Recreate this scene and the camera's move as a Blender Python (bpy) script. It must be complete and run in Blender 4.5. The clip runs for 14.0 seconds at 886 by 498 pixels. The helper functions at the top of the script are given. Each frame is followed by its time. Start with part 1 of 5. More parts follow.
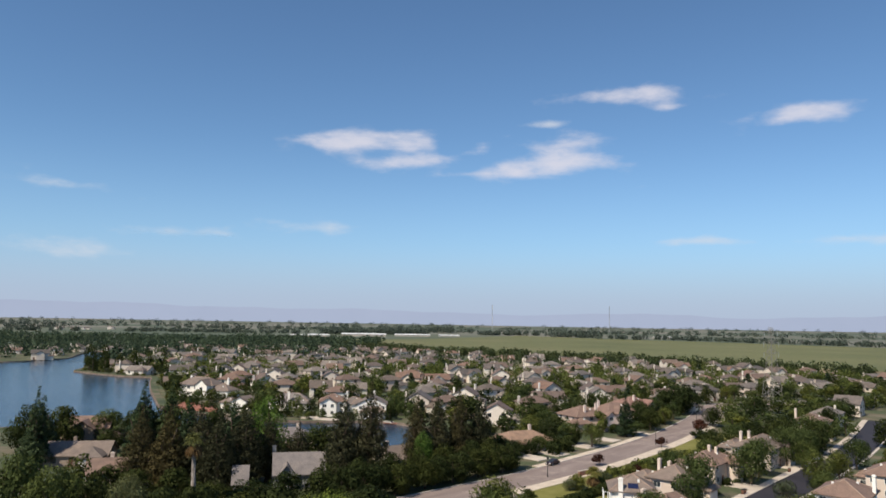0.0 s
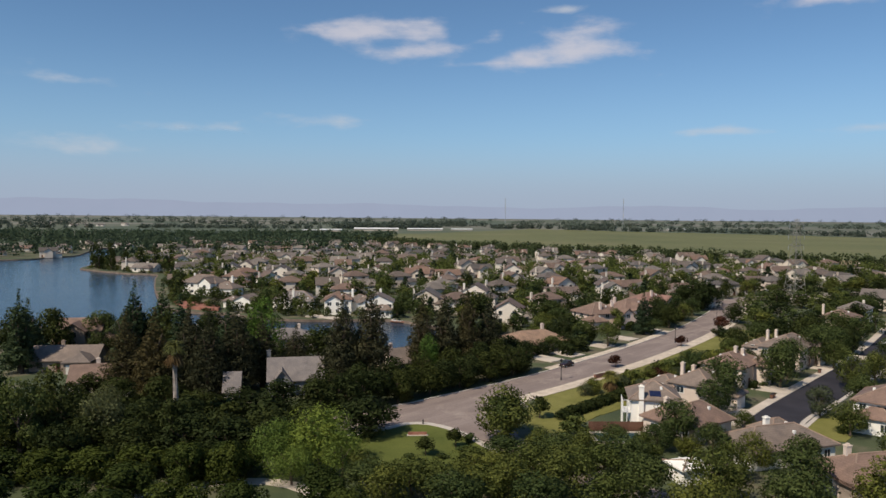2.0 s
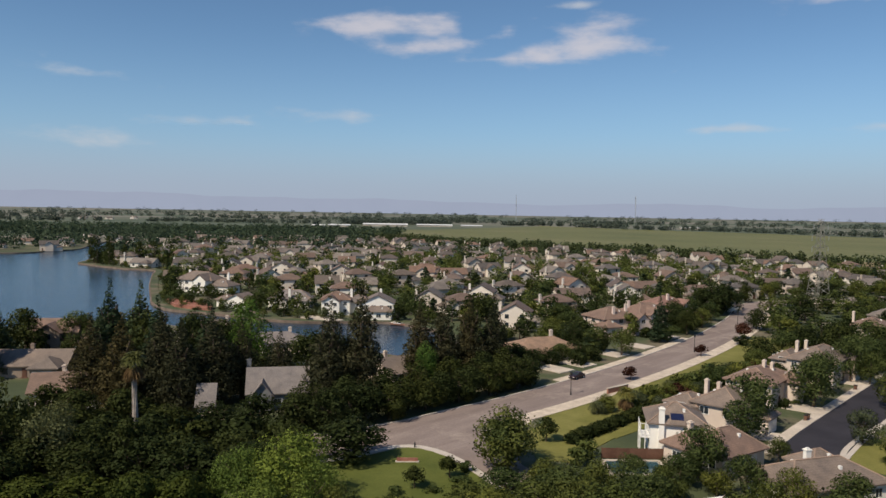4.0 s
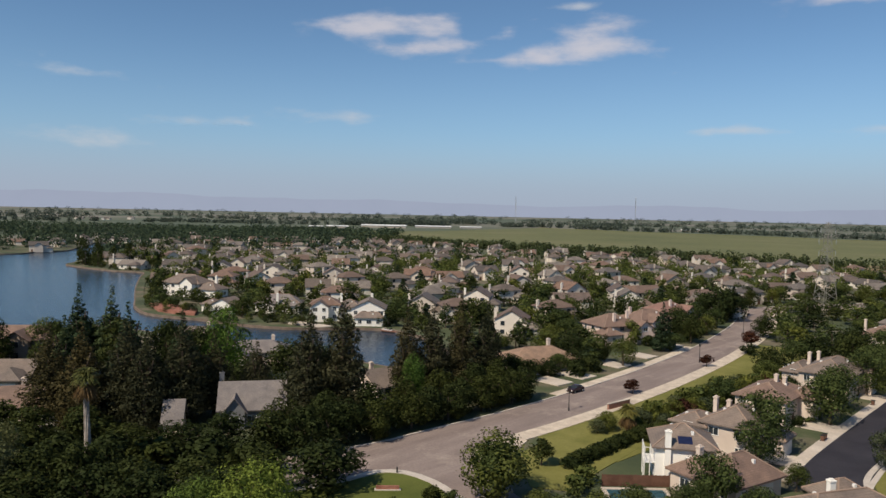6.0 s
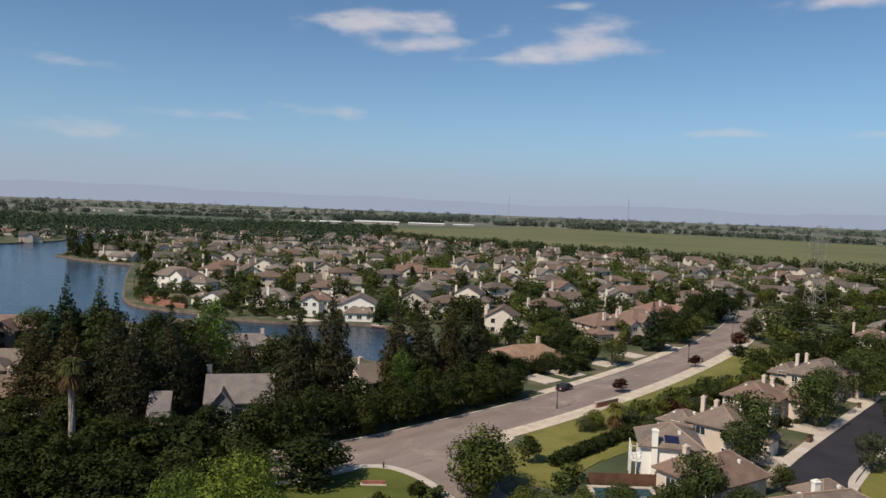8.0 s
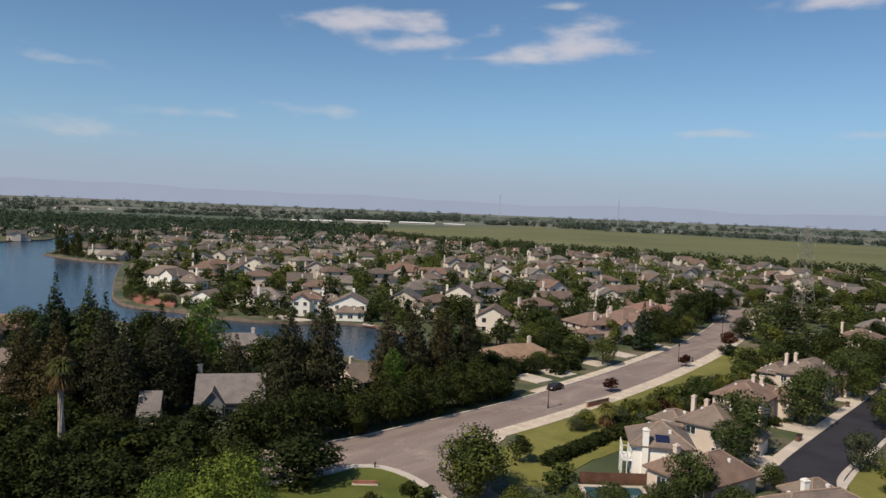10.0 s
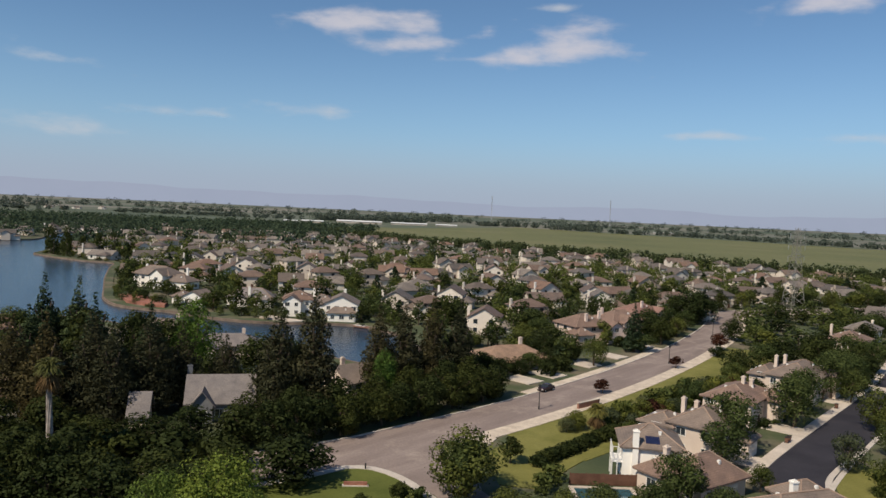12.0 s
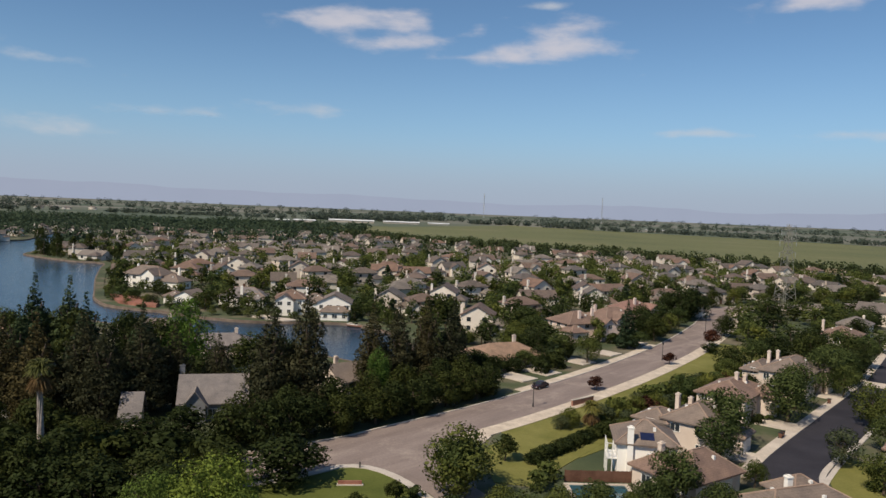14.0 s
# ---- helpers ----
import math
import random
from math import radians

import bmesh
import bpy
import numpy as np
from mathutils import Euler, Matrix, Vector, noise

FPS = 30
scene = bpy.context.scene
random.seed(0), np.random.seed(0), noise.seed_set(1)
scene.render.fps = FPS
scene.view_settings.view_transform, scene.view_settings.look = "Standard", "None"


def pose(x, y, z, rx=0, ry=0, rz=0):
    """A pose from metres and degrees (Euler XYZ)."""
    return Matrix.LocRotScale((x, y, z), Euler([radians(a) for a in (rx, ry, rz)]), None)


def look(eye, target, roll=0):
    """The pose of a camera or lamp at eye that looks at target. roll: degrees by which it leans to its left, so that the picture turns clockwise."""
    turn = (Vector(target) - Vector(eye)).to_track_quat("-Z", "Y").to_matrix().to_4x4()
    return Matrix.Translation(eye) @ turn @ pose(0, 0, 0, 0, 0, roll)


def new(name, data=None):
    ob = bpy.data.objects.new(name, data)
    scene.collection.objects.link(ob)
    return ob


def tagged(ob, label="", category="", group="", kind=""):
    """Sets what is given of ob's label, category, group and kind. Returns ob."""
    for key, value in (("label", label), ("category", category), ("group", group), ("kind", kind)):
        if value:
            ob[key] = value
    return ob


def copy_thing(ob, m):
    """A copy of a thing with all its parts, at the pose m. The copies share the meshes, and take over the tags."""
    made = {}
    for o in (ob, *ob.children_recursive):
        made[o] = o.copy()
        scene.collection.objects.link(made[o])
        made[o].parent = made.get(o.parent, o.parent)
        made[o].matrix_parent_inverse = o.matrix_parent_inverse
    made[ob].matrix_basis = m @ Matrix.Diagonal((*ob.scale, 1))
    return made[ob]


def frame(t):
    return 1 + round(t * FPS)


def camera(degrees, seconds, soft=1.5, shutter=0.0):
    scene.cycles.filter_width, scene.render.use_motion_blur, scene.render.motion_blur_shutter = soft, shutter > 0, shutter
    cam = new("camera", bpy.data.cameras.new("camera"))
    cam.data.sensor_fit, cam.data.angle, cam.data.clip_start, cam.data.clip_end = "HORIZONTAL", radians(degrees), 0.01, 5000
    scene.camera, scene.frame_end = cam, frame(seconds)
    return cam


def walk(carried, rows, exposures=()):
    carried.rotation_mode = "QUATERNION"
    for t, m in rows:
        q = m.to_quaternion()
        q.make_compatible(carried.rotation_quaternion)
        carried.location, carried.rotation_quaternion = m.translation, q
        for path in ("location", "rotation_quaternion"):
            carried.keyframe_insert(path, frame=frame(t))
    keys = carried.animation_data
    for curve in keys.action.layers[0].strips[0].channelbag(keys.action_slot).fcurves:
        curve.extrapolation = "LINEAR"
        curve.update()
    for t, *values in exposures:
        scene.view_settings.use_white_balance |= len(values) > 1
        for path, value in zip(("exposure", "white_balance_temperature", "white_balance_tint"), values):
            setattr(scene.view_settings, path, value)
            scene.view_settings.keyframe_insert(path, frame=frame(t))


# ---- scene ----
cam = camera(62.1, 14.0, soft=1.5, shutter=0.3)
PATH = [
    (0, (-3.615, -34.316, 38.195), (-3.643, -32.325, 38.384), 1.0),
    (0.5, (-3.318, -30.275, 38.229), (-3.354, -28.294, 38.498), 0.8),
    (1, (-2.994, -25.962, 38.303), (-3.036, -23.962, 38.314), 0.6),
    (1.5, (-2.588, -21.804, 38.354), (-2.638, -19.806, 38.276), 0.5),
    (2, (-2.026, -17.793, 38.409), (-2.086, -15.797, 38.31), 0.5),
    (2.5, (-1.464, -13.964, 38.434), (-1.533, -11.968, 38.328), 0.5),
    (3, (-1.005, -10.361, 38.448), (-1.081, -8.365, 38.338), 0.7),
    (5.5, (1.056, 6.367, 38.927), (0.959, 8.361, 38.817), 1.2),
    (6, (1.415, 7.725, 38.833), (1.327, 9.72, 38.726), 1.2),
    (6.5, (1.627, 8.072, 38.716), (1.547, 10.067, 38.603), 1.5),
    (7, (1.768, 8.107, 38.628), (1.69, 10.102, 38.515), 1.8),
    (7.5, (1.81, 8.055, 38.559), (1.736, 10.051, 38.446), 2.0),
    (8, (1.774, 8.018, 38.522), (1.706, 10.013, 38.409), 2.2),
    (10.5, (1.579, 8.02, 38.627), (1.543, 10.016, 38.513), 2.4),
    (11, (1.595, 8.002, 38.676), (1.565, 9.998, 38.564), 2.5),
    (11.5, (1.636, 8.029, 38.677), (1.61, 10.026, 38.565), 2.5),
    (12, (1.67, 8.041, 38.63), (1.649, 10.038, 38.519), 2.6),
    (12.5, (1.69, 8.055, 38.56), (1.675, 10.052, 38.45), 2.6),
    (13, (1.632, 8.042, 38.507), (1.624, 10.039, 38.398), 2.7),
    (13.5, (1.544, 8.135, 38.465), (1.542, 10.132, 38.35), 2.5),
    (14, (1.502, 8.424, 38.447), (1.502, 10.42, 38.333), 2.3),
]
walk(cam, [(t, look(eye, target, roll)) for t, eye, target, roll in PATH],
     exposures=[(0.0, 0.22, 6450, 10), (0.5, 0.0, 6050, 10), (1.0, -0.07, 6250, 10), (2.0, -0.07, 6500, 10), (3.0, -0.07, 6650, 10), (14.0, -0.07, 6650, 10)])

# ---- daylight ----
SUN_EL, SUN_AZ = radians(48), radians(-138)      # azimuth from +y towards +x
world = bpy.data.worlds.new("sky")
scene.world = world
world.use_nodes = True
wn = world.node_tree
sky = wn.nodes.new("ShaderNodeTexSky")
sky.sky_type = 'NISHITA'
sky.sun_disc = False
sky.sun_elevation, sky.sun_rotation = SUN_EL, SUN_AZ
sky.altitude, sky.air_density, sky.dust_density, sky.ozone_density = 1200, 1.0, 0.0, 3.0
wn.nodes["Background"].inputs["Strength"].default_value = 0.1
# pale haze that thickens evenly towards the whole horizon
wc = wn.nodes.new("ShaderNodeTexCoord")
wz = wn.nodes.new("ShaderNodeSeparateXYZ")
wn.links.new(wc.outputs["Generated"], wz.inputs[0])
wr = wn.nodes.new("ShaderNodeMapRange")
wr.interpolation_type = 'SMOOTHERSTEP'
wr.inputs[1].default_value, wr.inputs[2].default_value, wr.inputs[3].default_value, wr.inputs[4].default_value = -0.12, 0.27, 0.95, 0.0
wn.links.new(wz.outputs[2], wr.inputs[0])
wm = wn.nodes.new("ShaderNodeMix")
wm.data_type = 'RGBA'
wm.inputs[7].default_value = (2.75, 4.3, 6.3, 1)
wn.links.new(wr.outputs[0], wm.inputs[0])
wt = wn.nodes.new("ShaderNodeMix")
wt.data_type, wt.blend_type = 'RGBA', 'MULTIPLY'
wt.inputs[0].default_value, wt.inputs[7].default_value = 1.0, (0.82, 0.97, 1.03, 1)
wn.links.new(sky.outputs[0], wt.inputs[6])
wn.links.new(wt.outputs[2], wm.inputs[6])
wl = wn.nodes.new("ShaderNodeMapRange")
wl.interpolation_type = 'SMOOTHERSTEP'
wl.inputs[1].default_value, wl.inputs[2].default_value, wl.inputs[3].default_value, wl.inputs[4].default_value = -0.02, 0.12, 0.95, 0.0
wn.links.new(wz.outputs[2], wl.inputs[0])
wh = wn.nodes.new("ShaderNodeMix")
wh.data_type = 'RGBA'
wh.inputs[7].default_value = (3.78, 4.38, 5.55, 1)
wn.links.new(wl.outputs[0], wh.inputs[0])
wn.links.new(wm.outputs[2], wh.inputs[6])
wn.links.new(wh.outputs[2], wn.nodes["Background"].inputs["Color"])
sun_data = bpy.data.lights.new("sun", 'SUN')
sun_data.energy, sun_data.angle, sun_data.color = 4.8, radians(0.6), (1.0, 0.89, 0.715)
sun = new("sun", sun_data)
sun_way = Vector((math.sin(SUN_AZ) * math.cos(SUN_EL), math.cos(SUN_AZ) * math.cos(SUN_EL), math.sin(SUN_EL)))
sun.matrix_world = look(sun_way * 400, (0, 0, 0))


# ---- materials ----
def nodes_of(name):
    m = bpy.data.materials.new(name)
    m.use_nodes = True
    return m, m.node_tree, m.node_tree.nodes["Principled BSDF"]


def ramp(nt, fac, stops):
    r = nt.nodes.new("ShaderNodeValToRGB")
    e = r.color_ramp.elements
    while len(e) < len(stops):
        e.new(0.5)
    for k, (p, c) in zip(e, stops):
        k.position, k.color = p, (*c, 1)
    nt.links.new(fac, r.inputs[0])
    return r.outputs[0]


def noise_of(nt, vec, scale, detail=4, rough=0.6):
    n = nt.nodes.new("ShaderNodeTexNoise")
    n.inputs["Scale"].default_value, n.inputs["Detail"].default_value, n.inputs["Roughness"].default_value = scale, detail, rough
    nt.links.new(vec, n.inputs["Vector"])
    return n.outputs["Fac"]


def mix(nt, a, b, fac, how='MIX'):
    n = nt.nodes.new("ShaderNodeMix")
    n.data_type, n.blend_type = 'RGBA', how
    for key, v in ((6, a), (7, b), (0, fac)):
        if hasattr(v, "links"):
            nt.links.new(v, n.inputs[key])
        else:
            n.inputs[key].default_value = (*v, 1) if key and not isinstance(v, float) else v
    return n.outputs[2]


def bump_to(nt, p, height, strength, distance):
    b = nt.nodes.new("ShaderNodeBump")
    b.inputs["Strength"].default_value, b.inputs["Distance"].default_value = strength, distance
    nt.links.new(height, b.inputs["Height"])
    nt.links.new(b.outputs[0], p.inputs["Normal"])


def position(nt):
    return nt.nodes.new("ShaderNodeNewGeometry").outputs["Position"]


def worn(name, c1, c2, scale=0.6, fine=8.0, rough=0.85, bump=0.2, metal=0.0, vary=None, grain=0.14):
    """Two-scale stained surface in world space; vary: a second pair of colours picked by the object's random number."""
    m, nt, p = nodes_of(name)
    pos = position(nt)
    col = ramp(nt, noise_of(nt, pos, scale), [(0.32, c1), (0.68, c2)])
    if vary:
        info = nt.nodes.new("ShaderNodeObjectInfo")
        tone = ramp(nt, info.outputs["Random"], vary)
        col = mix(nt, col, tone, 0.65)
    fine_n = noise_of(nt, pos, fine, 3)
    col = mix(nt, col, ramp(nt, fine_n, [(0.3, (1 - grain,) * 3), (0.7, (1 + grain * 0.5,) * 3)]), 1.0, 'MULTIPLY')
    nt.links.new(col, p.inputs["Base Color"])
    p.inputs["Roughness"].default_value, p.inputs["Metallic"].default_value = rough, metal
    p.inputs["Specular IOR Level"].default_value = 0.5 if rough < 0.7 else 0.2
    if bump:
        bump_to(nt, p, fine_n, bump, 0.05)
    return m


def roof_tiles(name, vary):
    """Rows of roof tiles, the colour picked per house, weathered in patches."""
    m, nt, p = nodes_of(name)
    pos = position(nt)
    info = nt.nodes.new("ShaderNodeObjectInfo")
    col = ramp(nt, info.outputs["Random"], vary)
    col = mix(nt, col, ramp(nt, noise_of(nt, pos, 0.5), [(0.3, (0.72, 0.72, 0.75)), (0.7, (1.15, 1.12, 1.1))]), 1.0, 'MULTIPLY')
    w = nt.nodes.new("ShaderNodeTexWave")
    w.wave_type, w.bands_direction, w.wave_profile = 'BANDS', 'Z', 'SAW'
    w.inputs["Scale"].default_value, w.inputs["Distortion"].default_value = 1.6, 0.5
    nt.links.new(pos, w.inputs["Vector"])
    col = mix(nt, col, ramp(nt, w.outputs["Fac"], [(0.0, (0.78, 0.78, 0.78)), (0.3, (1.05, 1.05, 1.05))]), 1.0, 'MULTIPLY')
    col = mix(nt, col, ramp(nt, noise_of(nt, pos, 6, 2), [(0.35, (0.8, 0.8, 0.8)), (0.65, (1.15, 1.15, 1.15))]), 1.0, 'MULTIPLY')
    nt.links.new(col, p.inputs["Base Color"])
    p.inputs["Roughness"].default_value = 0.8
    bump_to(nt, p, w.outputs["Fac"], 0.5, 0.05)
    return m


def foliage(name, dark, light, tint=(1.0, 1.0, 1.0), through_leaf=0.33):
    """Leaf clumps: colour varies from clump to clump and from plant to plant."""
    m, nt, p = nodes_of(name)
    geo = nt.nodes.new("ShaderNodeNewGeometry")
    info = nt.nodes.new("ShaderNodeObjectInfo")
    col = ramp(nt, geo.outputs["Random Per Island"], [(0.0, tuple(0.8 * a + 0.2 * b for a, b in zip(dark, light))), (0.75, tuple(0.12 * a + 0.88 * b for a, b in zip(dark, light))), (1.0, light)])
    shade = ramp(nt, info.outputs["Random"], [(0.0, (0.72, 0.78, 0.8)), (0.5, (1.0, 1.0, 1.0)), (1.0, (1.3 * tint[0], 1.2 * tint[1], 1.0 * tint[2]))])
    col = mix(nt, col, shade, 1.0, 'MULTIPLY')
    nt.links.new(col, p.inputs["Base Color"])
    p.inputs["Roughness"].default_value = 0.6
    p.inputs["Specular IOR Level"].default_value = 0.06
    tr = nt.nodes.new("ShaderNodeBsdfTranslucent")
    nt.links.new(col, tr.inputs["Color"])
    ms = nt.nodes.new("ShaderNodeMixShader")
    ms.inputs[0].default_value = through_leaf
    nt.links.new(p.outputs[0], ms.inputs[1])
    nt.links.new(tr.outputs[0], ms.inputs[2])
    nt.links.new(ms.outputs[0], nt.nodes["Material Output"].inputs["Surface"])
    return m


def road_material():
    """Old asphalt: worn lanes along the road, pale dusty patches, fine grain."""
    m, nt, p = nodes_of("old_road_asphalt")
    pos = position(nt)
    mp = nt.nodes.new("ShaderNodeMapping")
    mp.vector_type = 'TEXTURE'
    mp.inputs["Rotation"].default_value = (0, 0, radians(49))
    mp.inputs["Scale"].default_value = (14, 2.2, 1)
    nt.links.new(pos, mp.inputs["Vector"])
    col = ramp(nt, noise_of(nt, mp.outputs[0], 0.75, 3), [(0.3, (0.195, 0.153, 0.140)), (0.5, (0.238, 0.189, 0.172)), (0.7, (0.285, 0.23, 0.208))])
    col = mix(nt, col, (0.40, 0.33, 0.285), ramp(nt, noise_of(nt, pos, 0.13, 6, 0.7), [(0.54, (0, 0, 0)), (0.7, (0.6, 0.6, 0.6))]))
    fine_n = noise_of(nt, pos, 2.5, 4)
    col = mix(nt, col, ramp(nt, fine_n, [(0.3, (0.86, 0.86, 0.86)), (0.7, (1.08, 1.08, 1.08))]), 1.0, 'MULTIPLY')
    nt.links.new(col, p.inputs["Base Color"])
    p.inputs["Roughness"].default_value = 0.9
    p.inputs["Specular IOR Level"].default_value = 0.2
    bump_to(nt, p, fine_n, 0.15, 0.05)
    return m


def ground_material():
    m, nt, p = nodes_of("ground_cover")
    pos = position(nt)
    town = ramp(nt, noise_of(nt, pos, 0.06, 5), [(0.3, (0.035, 0.05, 0.02)), (0.48, (0.06, 0.075, 0.03)), (0.6, (0.13, 0.11, 0.07)), (0.75, (0.2, 0.17, 0.13))])
    v = nt.nodes.new("ShaderNodeTexVoronoi")
    v.distance, v.inputs["Scale"].default_value = 'CHEBYCHEV', 0.0028
    nt.links.new(pos, v.inputs["Vector"])
    sep = nt.nodes.new("ShaderNodeSeparateColor")
    nt.links.new(v.outputs["Color"], sep.inputs[0])
    farm = ramp(nt, sep.outputs[0], [(0.0, (0.06, 0.082, 0.05)), (0.35, (0.09, 0.105, 0.068)), (0.6, (0.12, 0.125, 0.092)), (1.0, (0.18, 0.165, 0.135))])
    farm = mix(nt, farm, ramp(nt, noise_of(nt, pos, 0.012, 5), [(0.3, (0.75, 0.8, 0.75)), (0.7, (1.15, 1.1, 1.1))]), 1.0, 'MULTIPLY')
    xyz = nt.nodes.new("ShaderNodeSeparateXYZ")
    nt.links.new(pos, xyz.inputs[0])
    r = nt.nodes.new("ShaderNodeMapRange")
    r.inputs[1].default_value, r.inputs[2].default_value = 620, 760
    nt.links.new(xyz.outputs[1], r.inputs[0])
    col = mix(nt, town, farm, r.outputs[0])
    nt.links.new(col, p.inputs["Base Color"])
    p.inputs["Roughness"].default_value = 0.95
    bump_to(nt, p, noise_of(nt, pos, 2.0, 4), 0.4, 0.15)
    return m


def field_material():
    m, nt, p = nodes_of("crop_field")
    pos = position(nt)
    w = nt.nodes.new("ShaderNodeTexWave")
    w.bands_direction = 'DIAGONAL'
    w.inputs["Scale"].default_value, w.inputs["Distortion"].default_value = 0.05, 1.0
    nt.links.new(pos, w.inputs["Vector"])
    base = ramp(nt, noise_of(nt, pos, 0.006, 5), [(0.3, (0.09, 0.10, 0.032)), (0.55, (0.125, 0.128, 0.045)), (0.75, (0.17, 0.148, 0.07))])
    base = mix(nt, base, ramp(nt, w.outputs["Fac"], [(0.2, (0.88, 0.88, 0.88)), (0.8, (1.08, 1.08, 1.05))]), 1.0, 'MULTIPLY')
    base = mix(nt, base, ramp(nt, noise_of(nt, pos, 0.15, 3), [(0.3, (0.8, 0.8, 0.8)), (0.7, (1.15, 1.15, 1.15))]), 1.0, 'MULTIPLY')
    nt.links.new(base, p.inputs["Base Color"])
    p.inputs["Roughness"].default_value = 0.95
    return m


def water_material():
    m, nt, p = nodes_of("lake_water")
    pos = position(nt)
    nt.links.new(ramp(nt, noise_of(nt, pos, 0.02, 3), [(0.3, (0.015, 0.035, 0.06)), (0.7, (0.03, 0.055, 0.085))]), p.inputs["Base Color"])
    p.inputs["Roughness"].default_value, p.inputs["IOR"].default_value = 0.14, 1.33
    bump_to(nt, p, noise_of(nt, pos, 0.55, 4), 0.5, 0.4)
    return m


def glass_material(name, colour, rough=0.08):
    m, nt, p = nodes_of(name)
    nt.links.new(ramp(nt, noise_of(nt, position(nt), 0.7), [(0.3, colour), (0.7, tuple(1.6 * c for c in colour))]), p.inputs["Base Color"])
    p.inputs["Roughness"].default_value = rough
    return m


def cloud_material(name, colour, seed, glow=0.62):
    """Thin cloud: transparent at its rim, streaked by noise."""
    m, nt, p = nodes_of(name)
    at = nt.nodes.new("ShaderNodeAttribute")
    at.attribute_name = "body"
    pos = position(nt)
    mp = nt.nodes.new("ShaderNodeMapping")
    mp.inputs["Scale"].default_value, mp.inputs["Location"].default_value = (0.002, 0.002, 0.0055), (seed, seed * 0.7, 0)
    nt.links.new(pos, mp.inputs["Vector"])
    n = noise_of(nt, mp.outputs[0], 2.0, 6, 0.55)
    a = nt.nodes.new("ShaderNodeMath")
    a.operation = 'MULTIPLY_ADD'
    a.inputs[1].default_value = 3.4
    nt.links.new(n, a.inputs[0])
    s = nt.nodes.new("ShaderNodeMath")
    s.operation, s.inputs[1].default_value, s.inputs[2].default_value = 'MULTIPLY_ADD', 1.75, -2.5
    nt.links.new(at.outputs["Fac"], s.inputs[0])
    nt.links.new(s.outputs[0], a.inputs[2])
    fac = nt.nodes.new("ShaderNodeMapRange")
    fac.interpolation_type = 'SMOOTHSTEP'
    fac.inputs[1].default_value, fac.inputs[2].default_value, fac.inputs[4].default_value = -0.25, 1.75, 0.8
    nt.links.new(a.outputs[0], fac.inputs[0])
    e = nt.nodes.new("ShaderNodeEmission")
    e.inputs["Color"].default_value, e.inputs["Strength"].default_value = (*colour, 1), glow
    t = nt.nodes.new("ShaderNodeBsdfTransparent")
    ms = nt.nodes.new("ShaderNodeMixShader")
    nt.links.new(fac.outputs[0], ms.inputs[0])
    nt.links.new(t.outputs[0], ms.inputs[1])
    nt.links.new(e.outputs[0], ms.inputs[2])
    nt.links.new(ms.outputs[0], nt.nodes["Material Output"].inputs["Surface"])
    return m


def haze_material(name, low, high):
    """Glowing backdrop of far hills; kilometres of hazy air are put into its colour."""
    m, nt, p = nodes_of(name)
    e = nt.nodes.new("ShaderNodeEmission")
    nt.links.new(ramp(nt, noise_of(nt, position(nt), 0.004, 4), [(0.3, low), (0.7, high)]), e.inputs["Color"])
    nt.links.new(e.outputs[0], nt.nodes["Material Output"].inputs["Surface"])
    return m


ROOFS = [(0.0, (0.159, 0.107, 0.082)), (0.18, (0.086, 0.076, 0.071)), (0.36, (0.133, 0.105, 0.086)), (0.55, (0.189, 0.116, 0.084)), (0.72, (0.112, 0.099, 0.091)), (0.86, (0.206, 0.176, 0.150)), (1.0, (0.138, 0.116, 0.103))]
M_ROOF = roof_tiles("roof_tile_mixed", ROOFS)
M_ROOF_BROWN = roof_tiles("roof_tile_brown", [(0.0, (0.195, 0.130, 0.100)), (1.0, (0.215, 0.142, 0.110))])
M_ROOF_ORANGE = roof_tiles("roof_tile_orange", [(0.0, (0.27, 0.178, 0.122)), (1.0, (0.29, 0.19, 0.13))])
M_ROOF_RED = roof_tiles("roof_tile_red", [(0.0, (0.225, 0.128, 0.102)), (1.0, (0.245, 0.14, 0.112))])
M_PINK = worn("stucco_pink", (0.66, 0.52, 0.45), (0.74, 0.60, 0.53), 0.3, 14, 0.9, 0.05, grain=0.06)
M_ROOF_GREY = roof_tiles("roof_shingle_grey", [(0.0, (0.19, 0.168, 0.16)), (1.0, (0.205, 0.18, 0.17))])
M_ROOF_TAUPE = roof_tiles("roof_tile_taupe", [(0.0, (0.175, 0.14, 0.118)), (1.0, (0.195, 0.152, 0.125))])
M_CAP = worn("ridge_tile", (0.27, 0.19, 0.145), (0.33, 0.24, 0.19), 1.0, 8, 0.85, 0.1)
M_WALL = worn("stucco_mixed", (0.62, 0.54, 0.46), (0.72, 0.65, 0.57), 0.3, 5, 0.9, 0.15,
              vary=[(0.0, (0.82, 0.78, 0.72)), (0.35, (0.66, 0.55, 0.45)), (0.6, (0.82, 0.79, 0.74)), (0.8, (0.42, 0.32, 0.25)), (1.0, (0.78, 0.70, 0.62))])
M_WHITE = worn("stucco_white", (0.80, 0.76, 0.70), (0.86, 0.83, 0.78), 0.3, 14, 0.9, 0.05, grain=0.05)
M_CREAM = worn("stucco_cream", (0.56, 0.46, 0.39), (0.64, 0.54, 0.465), 0.3, 14, 0.9, 0.05, grain=0.06)
